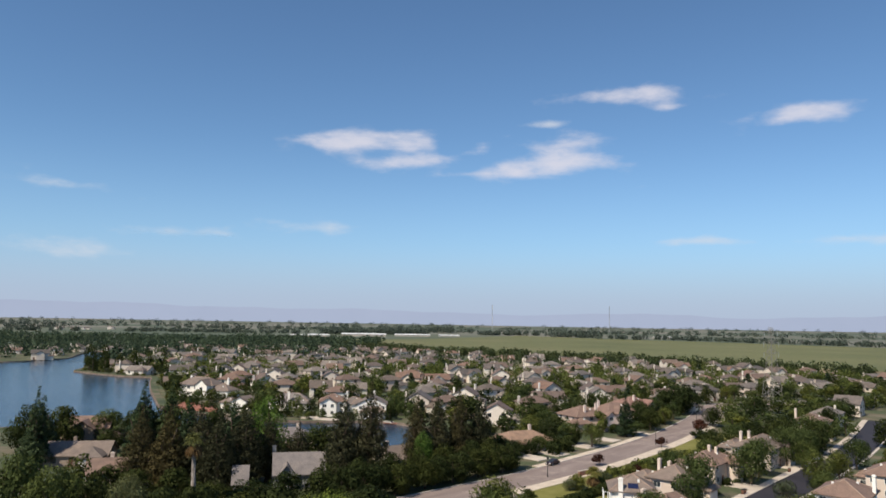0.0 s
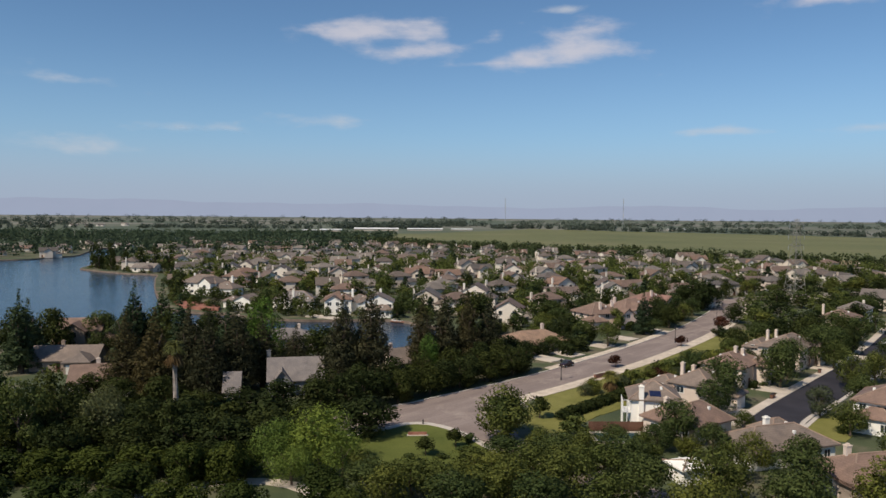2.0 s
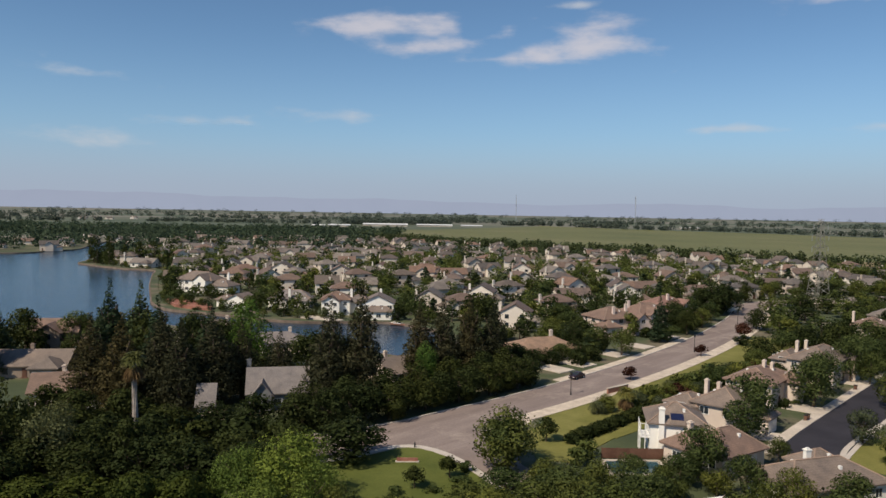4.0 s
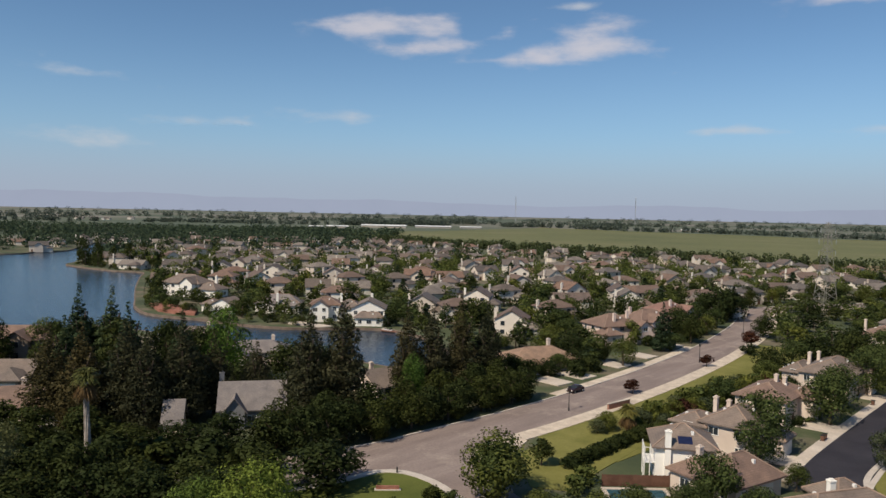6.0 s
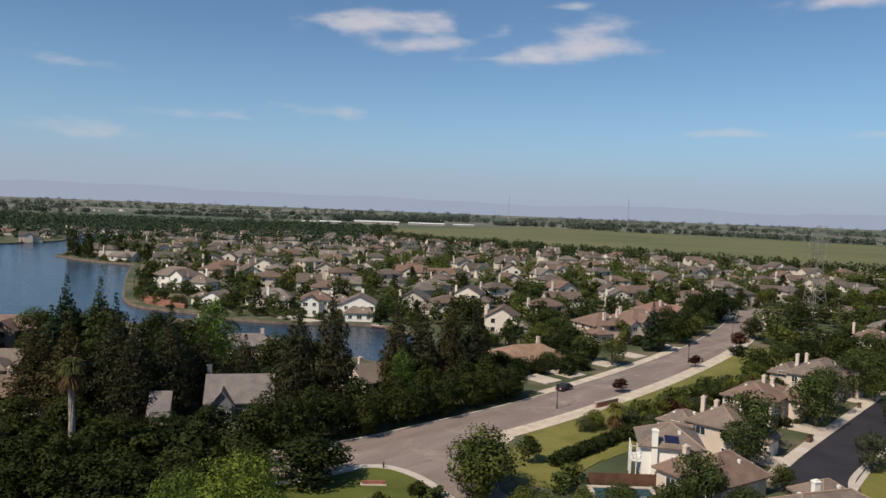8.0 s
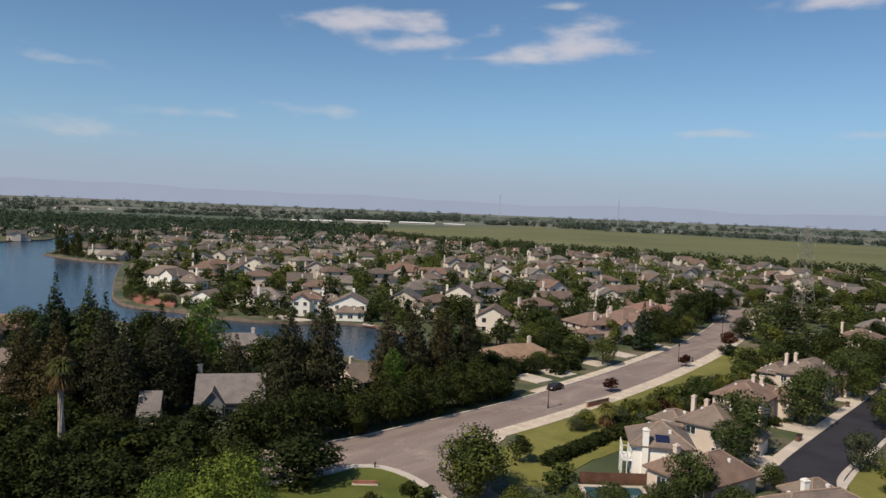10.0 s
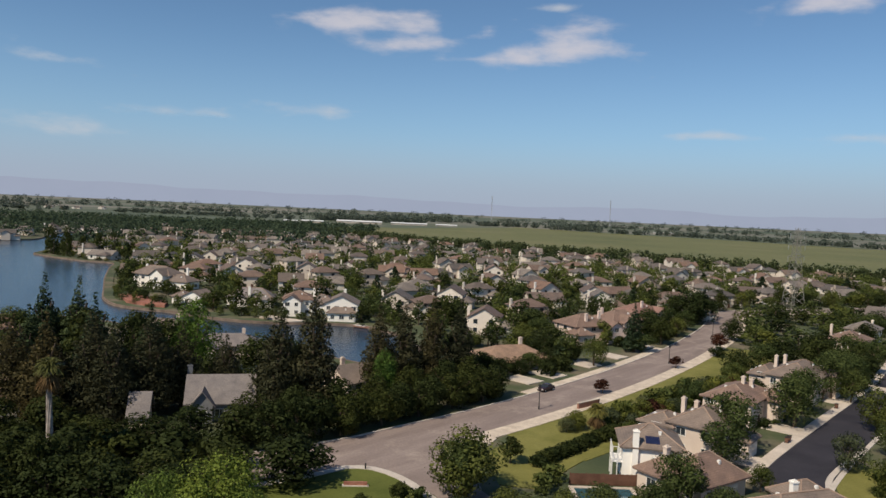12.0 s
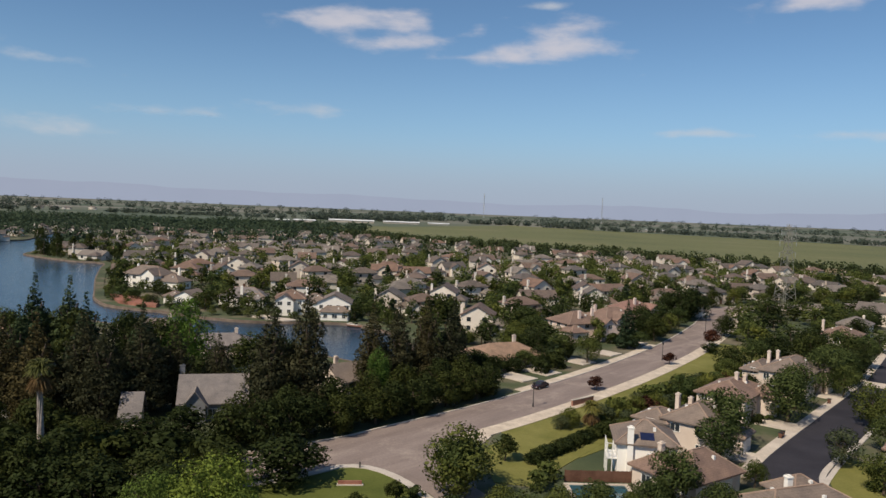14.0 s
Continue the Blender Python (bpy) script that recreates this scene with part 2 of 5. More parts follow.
M_GREYWALL = worn("painted_grey_siding", (0.16, 0.16, 0.17), (0.22, 0.22, 0.23), 0.5, 6, 0.8, 0.15)
M_TRIM = worn("white_trim", (0.74, 0.72, 0.69), (0.82, 0.80, 0.77), 1.0, 8, 0.6, 0.0)
M_PANE = glass_material("window_pane", (0.02, 0.025, 0.03))
M_GARAGE = worn("garage_door_paint", (0.62, 0.58, 0.52), (0.70, 0.66, 0.60), 0.8, 8, 0.6, 0.1)
M_SOLAR = glass_material("solar_cell", (0.012, 0.016, 0.045), 0.15)
M_BRICK = worn("chimney_brick", (0.28, 0.14, 0.10), (0.38, 0.2, 0.15), 1.2, 12, 0.9, 0.3)
M_ROAD = road_material()
M_STREET = worn("dark_sealed_asphalt", (0.029, 0.027, 0.034), (0.045, 0.042, 0.051), 0.15, 4, 0.75, 0.1)
M_CONC = worn("pale_concrete", (0.46, 0.395, 0.335), (0.60, 0.52, 0.445), 0.2, 3, 0.9, 0.15)
M_PAVE = worn("dusty_pavement", (0.45, 0.37, 0.30), (0.66, 0.565, 0.46), 0.45, 3, 0.9, 0.15)
M_TAN = worn("stucco_brown", (0.22, 0.17, 0.135), (0.32, 0.25, 0.20), 0.3, 14, 0.9, 0.05)
M_KERB = worn("kerb_concrete", (0.46, 0.41, 0.36), (0.56, 0.5, 0.45), 0.4, 4, 0.9, 0.1)
M_LAWN = worn("mown_lawn", (0.070, 0.088, 0.018), (0.118, 0.132, 0.032), 0.12, 3.0, 0.95, 0.5)
M_LAWN_DRY = worn("dry_lawn", (0.135, 0.135, 0.034), (0.205, 0.192, 0.058), 0.15, 3.0, 0.95, 0.5)
M_BANK = worn("shore_stone", (0.12, 0.09, 0.07), (0.25, 0.19, 0.15), 0.3, 3, 0.9, 0.3)
M_BARK = worn("tree_bark", (0.07, 0.05, 0.035), (0.13, 0.10, 0.075), 1.0, 10, 0.95, 0.5)
M_PALM_BARK = worn("palm_bark", (0.20, 0.165, 0.14), (0.38, 0.33, 0.29), 1.6, 8, 0.95, 0.5)
M_METAL_DARK = worn("dark_painted_metal", (0.025, 0.027, 0.03), (0.04, 0.042, 0.045), 1.0, 8, 0.5, 0.0, 0.3)
M_STEEL = worn("galvanised_steel", (0.34, 0.36, 0.38), (0.44, 0.46, 0.48), 0.5, 5, 0.55, 0.0, 0.4)
M_OLD_STEEL = worn("weathered_steel", (0.22, 0.215, 0.19), (0.30, 0.29, 0.26), 0.5, 5, 0.7, 0.0, 0.2)
M_FENCE = worn("brown_stained_wood", (0.10, 0.05, 0.035), (0.16, 0.085, 0.06), 0.8, 9, 0.85, 0.3)
M_POOL = glass_material("pool_water", (0.018, 0.065, 0.085), 0.06)
M_CAR_DARK = glass_material("dark_car_paint", (0.025, 0.012, 0.012), 0.25)
M_CAR_WHITE = glass_material("pale_car_paint", (0.35, 0.35, 0.36), 0.25)
M_TYRE = worn("tyre_rubber", (0.015, 0.015, 0.015), (0.03, 0.03, 0.03), 2, 9, 0.9, 0.0)
M_RED = worn("tail_lamp_red", (0.35, 0.02, 0.02), (0.4, 0.03, 0.03), 2, 9, 0.4, 0.0)
M_SHED = worn("white_metal_roof", (0.62, 0.62, 0.62), (0.74, 0.74, 0.74), 0.05, 1, 0.6, 0.0)
M_GROUND, M_FIELD, M_WATER = ground_material(), field_material(), water_material()
F_DARK = foliage("dark_leaves", (0.026, 0.036, 0.013), (0.050, 0.064, 0.021))
F_WEEP = foliage("drooping_leaves", (0.030, 0.044, 0.012), (0.062, 0.082, 0.020))
F_MID = foliage("green_leaves", (0.049, 0.068, 0.023), (0.097, 0.122, 0.040))
F_OLIVE = foliage("olive_leaves", (0.066, 0.080, 0.022), (0.134, 0.152, 0.041))
F_BRIGHT = foliage("bright_leaves", (0.094, 0.136, 0.028), (0.190, 0.248, 0.055), through_leaf=0.35)
F_LUSH = foliage("lush_green_leaves", (0.050, 0.092, 0.020), (0.100, 0.172, 0.038), through_leaf=0.3)
F_RUSSET = foliage("russet_conifer_leaves", (0.036, 0.040, 0.022), (0.072, 0.071, 0.038), (1.08, 0.95, 0.92))
F_CONIFER = foliage("conifer_needles", (0.031, 0.048, 0.025), (0.066, 0.094, 0.046))
F_PLUM = foliage("plum_leaves", (0.04, 0.016, 0.012), (0.085, 0.035, 0.022))
F_SAGE = foliage("grey_green_leaves", (0.060, 0.075, 0.038), (0.12, 0.138, 0.072))
F_PALM = foliage("palm_fronds", (0.07, 0.075, 0.025), (0.17, 0.165, 0.055))
F_DEAD = foliage("dead_fronds", (0.08, 0.052, 0.028), (0.16, 0.11, 0.06))
F_FAR = foliage("far_wood_leaves", (0.045, 0.060, 0.026), (0.088, 0.108, 0.046))
# wood beyond the lake: some haze mixed into the leaf colour
F_WOOD_HAZE = foliage("hazed_wood_leaves", (0.050, 0.071, 0.043), (0.090, 0.119, 0.070))
# distant rows: leaf colour paled and greyed in place of haze
F_ROWS_HAZE = foliage("hazed_row_leaves", (0.07, 0.088, 0.070), (0.115, 0.138, 0.108))


# ---- mesh helpers ----
def obj(name, bm, material, parent=None, label="", mats=()):
    me = bpy.data.meshes.new(name)
    bm.to_mesh(me)
    bm.free()
    for m in (material, *mats):
        me.materials.append(m)
    ob = new(name, me)
    if parent:
        ob.parent = parent
    return tagged(ob, label)


def part(name, bm, material, parent, label=""):
    return obj(name, bm, material, parent, label)


def thing(name, label, category, group="", m=None):
    e = new(name)
    if m is not None:
        e.matrix_basis = m
    return tagged(e, label, category, group)


def face(bm, *pts):
    return bm.faces.new([bm.verts.new(p) for p in pts])


def box(bm, x0, x1, y0, y1, z0, z1):
    v = [bm.verts.new((x, y, z)) for z in (z0, z1) for x, y in ((x0, y0), (x1, y0), (x1, y1), (x0, y1))]
    for q in ((3, 2, 1, 0), (4, 5, 6, 7), (0, 1, 5, 4), (1, 2, 6, 5), (2, 3, 7, 6), (3, 0, 4, 7)):
        bm.faces.new([v[i] for i in q])


def boxes(*dims):
    bm = bmesh.new()
    for d in dims:
        box(bm, *d)
    return bm


def tube(bm, pts, radii, sides=7):
    """A bent tapering tube through the points."""
    rings = []
    for i, p in enumerate(pts):
        a, b = Vector(pts[max(i - 1, 0)]), Vector(pts[min(i + 1, len(pts) - 1)])
        q = (b - a).to_track_quat("Z", "Y")
        rings.append([bm.verts.new(Vector(p) + q @ Vector((radii[i] * math.cos(k * math.tau / sides), radii[i] * math.sin(k * math.tau / sides), 0))) for k in range(sides)])
    for r, s in zip(rings, rings[1:]):
        for k in range(sides):
            bm.faces.new((r[k], r[(k + 1) % sides], s[(k + 1) % sides], s[k]))
    bm.faces.new(rings[-1])
    bm.faces.new(rings[0][::-1])


def beam(bm, a, b, t):
    tube(bm, [a, b], [t, t], 4)


def fast_mesh(name, verts, quads):
    """A mesh of quads from two numpy arrays."""
    me = bpy.data.meshes.new(name)
    me.vertices.add(len(verts))
    me.vertices.foreach_set("co", verts.astype(np.float32).ravel())
    me.loops.add(quads.size)
    me.loops.foreach_set("vertex_index", quads.astype(np.int32).ravel())
    me.polygons.add(len(quads))
    me.polygons.foreach_set("loop_start", np.arange(0, quads.size, 4, dtype=np.int32))
    me.polygons.foreach_set("loop_total", np.full(len(quads), 4, dtype=np.int32))
    me.update(calc_edges=True)
    me.validate()
    return me


def smooth_line(pts, step=4.0):
    """A Catmull-Rom line through plan points, in even steps."""
    pts = [Vector(p) for p in pts]
    out = []
    for i in range(len(pts) - 1):
        a, b, c, d = pts[max(i - 1, 0)], pts[i], pts[i + 1], pts[min(i + 2, len(pts) - 1)]
        n = max(2, int((c - b).length / step))
        for k in range(n):
            t = k / n
            out.append(0.5 * ((2 * b) + (c - a) * t + (2 * a - 5 * b + 4 * c - d) * t * t + (3 * b - a - 3 * c + d) * t ** 3))
    return out + [pts[-1]]


def strip(line, left, right, z0, z1):
    """A raised band along a plan line, from `left` to `right` metres beside it (right of the way is positive)."""
    bm = bmesh.new()
    rows = []
    for i, p in enumerate(line):
        d = (line[min(i + 1, len(line) - 1)] - line[max(i - 1, 0)]).normalized()
        n = Vector((d.y, -d.x))
        a, b = p + n * left, p + n * right
        rows.append([bm.verts.new((a.x, a.y, z0)), bm.verts.new((a.x, a.y, z1)), bm.verts.new((b.x, b.y, z1)), bm.verts.new((b.x, b.y, z0))])
    for r, s in zip(rows, rows[1:]):
        for k in range(3):
            bm.faces.new((r[k], s[k], s[k + 1], r[k + 1]))
    bm.faces.new(rows[0])
    bm.faces.new(rows[-1][::-1])
    bmesh.ops.recalc_face_normals(bm, faces=bm.faces)
    return bm


def slab(pts, z0, z1):
    """A plate with the given outline."""
    bm = bmesh.new()
    top = [bm.verts.new((*p, z1)) for p in pts]
    low = [bm.verts.new((*p, z0)) for p in pts]
    bm.faces.new(top)
    n = len(pts)
    for i in range(n):
        bm.faces.new((top[i], low[i], low[(i + 1) % n], top[(i + 1) % n]))
    bmesh.ops.recalc_face_normals(bm, faces=bm.faces)
    return bm


def inside(x, y, poly):
    """Whether points lie in a polygon."""
    p = np.array(poly, float)
    a, b = p, np.roll(p, 1, 0)
    if np.ndim(x) == 0:
        cross = (a[:, 1] > y) != (b[:, 1] > y)
        a, b = a[cross], b[cross]
        return bool(np.count_nonzero(x < (b[:, 0] - a[:, 0]) * (y - a[:, 1]) / (b[:, 1] - a[:, 1]) + a[:, 0]) % 2)
    hit = np.zeros(np.shape(x), bool)
    for (ax, ay), (bx, by) in zip(a, b):
        if ay != by:
            hit ^= ((ay > y) != (by > y)) & (x < (bx - ax) * (y - ay) / (by - ay) + ax)
    return hit


# ---- ground, lake, roads ----
LAKE = [(-700, 190), (-420, 190), (-200, 200), (-135, 214), (-117, 230), (-80, 214), (-55, 206), (-27, 188), (-14, 182), (-4, 195), (-8, 222),
        (-22, 239.5), (-34, 243.5), (-57, 240), (-75, 244.5), (-91, 253), (-102, 256.5), (-113, 262), (-124, 277), (-133, 296), (-152, 337), (-171, 382), (-184, 413),
        (-204, 419.5), (-224, 431.5), (-246, 448), (-251, 455), (-258, 480), (-285, 545), (-300, 620), (-335, 690), (-362, 702), (-346, 640), (-326, 580),
        (-336, 557), (-341, 528), (-420, 505), (-700, 465)]
SHORE = [tuple(p) for p in smooth_line(LAKE + LAKE[:1], 5.0)[:-1]]
xs = np.concatenate([np.linspace(-4950, -720, 24), np.arange(-700, 40, 4.0), np.linspace(45, 400, 40), np.linspace(450, 4950, 26)])
ys = np.concatenate([np.linspace(-900, 160, 30), np.arange(172, 720, 4.0), np.linspace(740, 4950, 50)])
gx, gy = np.meshgrid(xs, ys)
wet = inside(gx, gy, SHORE)
gz = np.where(wet, -2.2, 0.0)
gi = np.arange(gx.size).reshape(gx.shape)
quads = np.stack([gi[:-1, :-1], gi[:-1, 1:], gi[1:, 1:], gi[1:, :-1]], -1).reshape(-1, 4)
gm = fast_mesh("ground", np.stack([gx, gy, gz], -1).reshape(-1, 3), quads)
gm.materials.append(M_GROUND)
ground = tagged(new("ground", gm), "flat ground of grass, bare soil and farmland", "ground", kind="structure")

lake = obj("water", slab([(-720, 150), (20, 150), (20, 720), (-720, 720)], -1.0, -0.55), M_WATER)
tagged(lake, "calm blue lake with a narrow inlet between houses", "lake", kind="structure")
bank = obj("shore_wall", strip([Vector(p) for p in SHORE + SHORE[:1]], -1.9, -1.3, -1.5, 0.3), M_BANK)
tagged(bank, "low stone retaining wall round the lake shore", "shore wall", kind="structure")

bank_grass = obj("shore_bank", strip([Vector(p) for p in SHORE + SHORE[:1]], -1.3, 2.0, -1.5, 0.2), M_GROUND)
tagged(bank_grass, "narrow grass bank behind the shore wall", "bank", kind="structure")

MAIN = smooth_line([(-120, 112), (-60, 108), (-28, 112), (-12, 121.5), (-2, 131), (13, 146), (30, 165.5), (47, 187), (66, 214), (82, 240), (98, 269), (109, 293), (118, 311), (129, 321.5), (148, 330), (190, 349), (260, 382)])
tagged(obj("road", strip(MAIN, -5.6, 5.6, -0.2, 0.05), M_ROAD), "wide old pinkish-grey asphalt road", "road", kind="structure")
EAST = [p for p in MAIN if p.x > 2]
tagged(obj("pavement", strip(EAST, 5.3, 8.7, -0.2, 0.16), M_PAVE), "pale concrete pavement beside the wide road", "pavement", kind="structure")
tagged(obj("pavement_far", strip([p for p in MAIN if 22 < p.x < 72], -8.2, -6.0, -0.2, 0.15), M_PAVE), "pale concrete pavement before the gardens", "pavement", kind="structure")
tagged(obj("kerb", strip(MAIN, -6.0, -5.6, -0.2, 0.18), M_KERB), "pale concrete kerb along the hedge side of the road", "kerb", kind="structure")
SIDE = smooth_line([(-4, 124), (1, 113), (6, 103), (14, 92), (24, 80), (32, 68)])
tagged(obj("road_side", strip(SIDE, -3.4, 3.4, -0.2, 0.058), M_ROAD), "short asphalt side road meeting the wide road", "road", kind="structure")
tagged(obj("pavement_corner", slab([(1.5, 122), (3.5, 128.5), (9, 134), (11, 131), (8, 124), (5, 117)], -0.2, 0.14), M_PAVE), "pale concrete pavement corner at the junction", "pavement", kind="structure")
STREET = smooth_line([(52, 113), (60, 124), (80, 148), (99, 170.5), (120, 197), (145, 232), (170, 270)])
tagged(obj("road_street", strip(STREET, -4.6, 4.6, -0.2, 0.06), M_STREET), "narrow street of freshly sealed dark asphalt", "road", kind="structure")
tagged(obj("pavement_street", strip(STREET, -6.6, -4.6, -0.2, 0.17), M_CONC), "pale concrete pavement along the dark street", "pavement", kind="structure")
tagged(obj("kerb_street", strip(STREET, 4.6, 5.4, -0.2, 0.17), M_KERB), "pale concrete kerb along the dark street", "kerb", kind="structure")
tagged(obj("road_junction", slab([(-16, 114.5), (-12, 114), (-8, 114.2), (-3.6, 111), (0.2, 105), (7.5, 108), (6, 117), (2.5, 123), (-3, 128.5)], -0.2, 0.064), M_ROAD), "old asphalt of the road junction", "road", kind="structure")
tagged(obj("lawn_garden", slab([(8.5, 123), (14, 131), (24, 142), (33, 142), (30, 130), (22, 119), (15, 109), (10, 110)], -0.1, 0.115), M_LAWN_DRY), "mown lawn beside the garden hedge", "lawn", kind="structure")
# the lawn of the corner with its curved kerb, the long lawn beside the road
CORNER = smooth_line([(-50, 101), (-25, 104.5), (-15.1, 110.6), (-12.2, 113.3), (-8.3, 113.4), (-4.2, 110.3), (-0.8, 105.4), (4, 97), (8, 91)], 2.0)
tagged(obj("kerb_corner", strip(CORNER, -1.0, 0.3, -0.2, 0.19), M_KERB), "pale curved kerb round the corner lawn", "kerb", kind="structure")
tagged(obj("lawn_corner", slab([tuple(p) for p in CORNER] + [(0, 82), (-12, 84), (-22, 92)], -0.1, 0.10), M_LAWN), "green corner lawn with small shrubs", "lawn", kind="structure")
tagged(obj("lawn_long", strip([p for p in MAIN if 5 < p.x < 82], 8.3, 25, -0.1, 0.09), M_LAWN_DRY), "long mown lawn between road and garden hedge", "lawn", kind="structure")
tagged(obj("lawn_street", slab([(60.5, 116.5), (66, 123.5), (70, 127), (71, 122), (66, 111), (63, 107.5), (58.5, 110.5)], -0.1, 0.11), M_LAWN_DRY), "small lawn at the bend of the dark street", "lawn", kind="structure")
tagged(obj("kerb_island", strip(smooth_line([(57, 104), (58.0, 110.5), (60.2, 116.7), (65.8, 124), (76, 135)], 2), -0.9, 0, -0.1, 0.18), M_KERB), "pale kerb round the small lawn", "kerb", kind="structure")
tagged(obj("path", strip(smooth_line([(-62, 66), (-45, 79), (-34, 84), (-26, 83), (-20, 77), (-16, 66)]), -1.2, 1.2, -0.1, 0.07), M_CONC), "pale garden path between the trees", "path", kind="structure")

FIELD = [(-300, 1000), (-120, 880), (0, 760), (120, 690), (240, 600), (330, 500), (450, 380), (900, 250), (2600, 500), (1500, 1010),
         (740, 1230), (560, 1400), (315, 1560), (150, 1740), (-80, 1310), (-230, 1250)]
tagged(obj("field", slab(FIELD, -0.2, 0.25), M_FIELD), "broad flat green crop field", "field", kind="structure")
M_SOIL = worn("dry_field_soil", (0.16, 0.12, 0.065), (0.21, 0.165, 0.09), 0.01, 0.4, 0.95, 0.0)
tagged(obj("field_dry", slab([(245, 602), (333, 503), (452, 384), (905, 256), (1020, 330), (500, 470), (380, 590), (270, 650)], -0.2, 0.31), M_SOIL), "brown dry strip along the edge of the field", "field", kind="structure")
strip_far = obj("field_verge", slab([(150, 1742), (315, 1562), (560, 1402), (740, 1232), (1500, 1012), (1500, 1030), (745, 1252), (565, 1424), (320, 1590), (150, 1775)], -0.2, 0.3), M_LAWN_DRY)
tagged(strip_far, "dry grass verge along the far edge of the field", "verge", kind="structure")

# ---- far distance ----
def ridge(name, y, x0, x1, base, tops, material, seed, label):
    rng = np.random.default_rng(seed)
    n = 160
    x = np.linspace(x0, x1, n)
    ph = rng.uniform(0, 6.28, 6)
    u = (x - x0) / (x1 - x0)
    z = np.interp(u, np.linspace(0, 1, len(tops)), tops)
    z = z * (1 + 0.05 * np.sin(u * 31 + ph[0]) + 0.035 * np.sin(u * 74 + ph[1]) + 0.02 * np.sin(u * 170 + ph[2]))
    yy = y - 0.05 * (np.abs(x)) * np.abs(x) / 4000
    front = np.stack([x, yy - 120, np.full(n, base)], -1)
    top = np.stack([x, yy, z], -1)
    v = np.concatenate([front, top])
    i = np.arange(n - 1)
    me = fast_mesh(name, v, np.stack([i, i + 1, i + 1 + n, i + n], -1))
    me.materials.append(material)
    return tagged(new(name, me), label, "hills", kind="structure")


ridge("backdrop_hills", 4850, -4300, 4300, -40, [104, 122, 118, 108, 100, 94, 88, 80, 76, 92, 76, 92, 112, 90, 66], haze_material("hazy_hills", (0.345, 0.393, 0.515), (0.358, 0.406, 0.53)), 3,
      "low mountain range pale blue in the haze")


def cloud(puffs, t_dir, far, material, label):
    """A thin cloud sheet square to the line of sight, its body the sum of soft patches; sizes in metres."""
    m = look((0, 8, 38), Vector((0, 8, 38)) + Vector(t_dir))
    P = np.array(puffs)
    lo, hi = (P[:, :2] - 1.6 * P[:, 2:4]).min(0), (P[:, :2] + 1.6 * P[:, 2:4]).max(0)
    nx, ny = 52, 22
    gx, gy = np.meshgrid(np.linspace(lo[0], hi[0], nx), np.linspace(lo[1], hi[1], ny))
    body = sum(d * np.exp(-1.5 * (((gx - cx) / rx) ** 2 + ((gy - cy) / ry) ** 2)) for cx, cy, rx, ry, d in puffs)
    gi = np.arange(gx.size).reshape(gx.shape)
    me = fast_mesh("cloud", np.stack([gx, gy, 0 * gx], -1).reshape(-1, 3), np.stack([gi[:-1, :-1], gi[:-1, 1:], gi[1:, 1:], gi[1:, :-1]], -1).reshape(-1, 4))
    me.attributes.new("body", 'FLOAT', 'POINT').data.foreach_set("value", np.minimum(body, 1.2).reshape(-1).astype(np.float32))
    me.materials.append(material)
    ob = new("cloud", me)
    ob.matrix_basis = m @ Matrix.Translation((0, 0, -far))
    return tagged(ob, label, "cloud", "clouds in the sky", "structure")


CW = (0.88, 0.85, 0.92)
M_CLOUD_A, M_CLOUD_B, M_CLOUD_C = cloud_material("cloud_white", CW, 0.3, 0.74), cloud_material("cloud_pale", CW, 4.1, 0.74), cloud_material("cloud_streak", (0.84, 0.89, 0.97), 7.7, 0.68)
white_cloud = "thin white cloud with ragged wispy edges"
cloud([(-250, 28, 290, 78, 1.0), (40, 52, 390, 86, 1.15), (270, 40, 190, 92, 1.0), (190, -80, 330, 56, 0.75), (-10, -105, 240, 42, 0.55), (420, -50, 150, 36, 0.6)], (-0.1165, 0.9663, 0.2294), 4400, M_CLOUD_A, white_cloud)
cloud([(170, 15, 215, 130, 1.3), (350, 100, 140, 62, 0.8), (-40, -92, 320, 52, 0.85), (-330, -90, 240, 34, 0.62), (-140, -45, 170, 48, 0.72), (-290, 62, 120, 52, 0.78), (430, -20, 190, 66, 0.55), (-430, 28, 190, 32, 0.55)], (0.1, 0.9706, 0.2188), 4400, M_CLOUD_B, white_cloud)
cloud([(-60, 10, 480, 50, 0.62), (230, 35, 260, 52, 0.85), (180, -25, 300, 50, 0.6), (330, -70, 130, 30, 0.75)], (0.2007, 0.935, 0.2923), 4400, M_CLOUD_A, white_cloud)
cloud([(0, 0, 330, 70, 0.8), (130, 30, 200, 62, 0.7)], (0.412, 0.8745, 0.2555), 4400, M_CLOUD_B, white_cloud)
streak = "faint streak of high thin cloud"
for way, wide, high, dens in (((-0.502, 0.8503, 0.1579), 420, 50, 0.84), ((-0.3716, 0.922, 0.1088), 480, 50, 0.72), ((-0.224, 0.9668, 0.123), 540, 70, 0.74),
                              ((-0.4915, 0.8672, 0.0802), 620, 75, 0.7), ((0.3111, 0.9445, 0.1058), 520, 40, 0.76), ((0.4715, 0.8756, 0.1049), 500, 42, 0.74),
                              ((0.1144, 0.9582, 0.2624), 200, 36, 0.85)):
    cloud([(0, 0, wide, high, dens * 0.74), (wide * 0.35, -high * 0.3, wide * 0.7, high * 0.8, dens * 0.46)], way, 4450, M_CLOUD_C, streak)


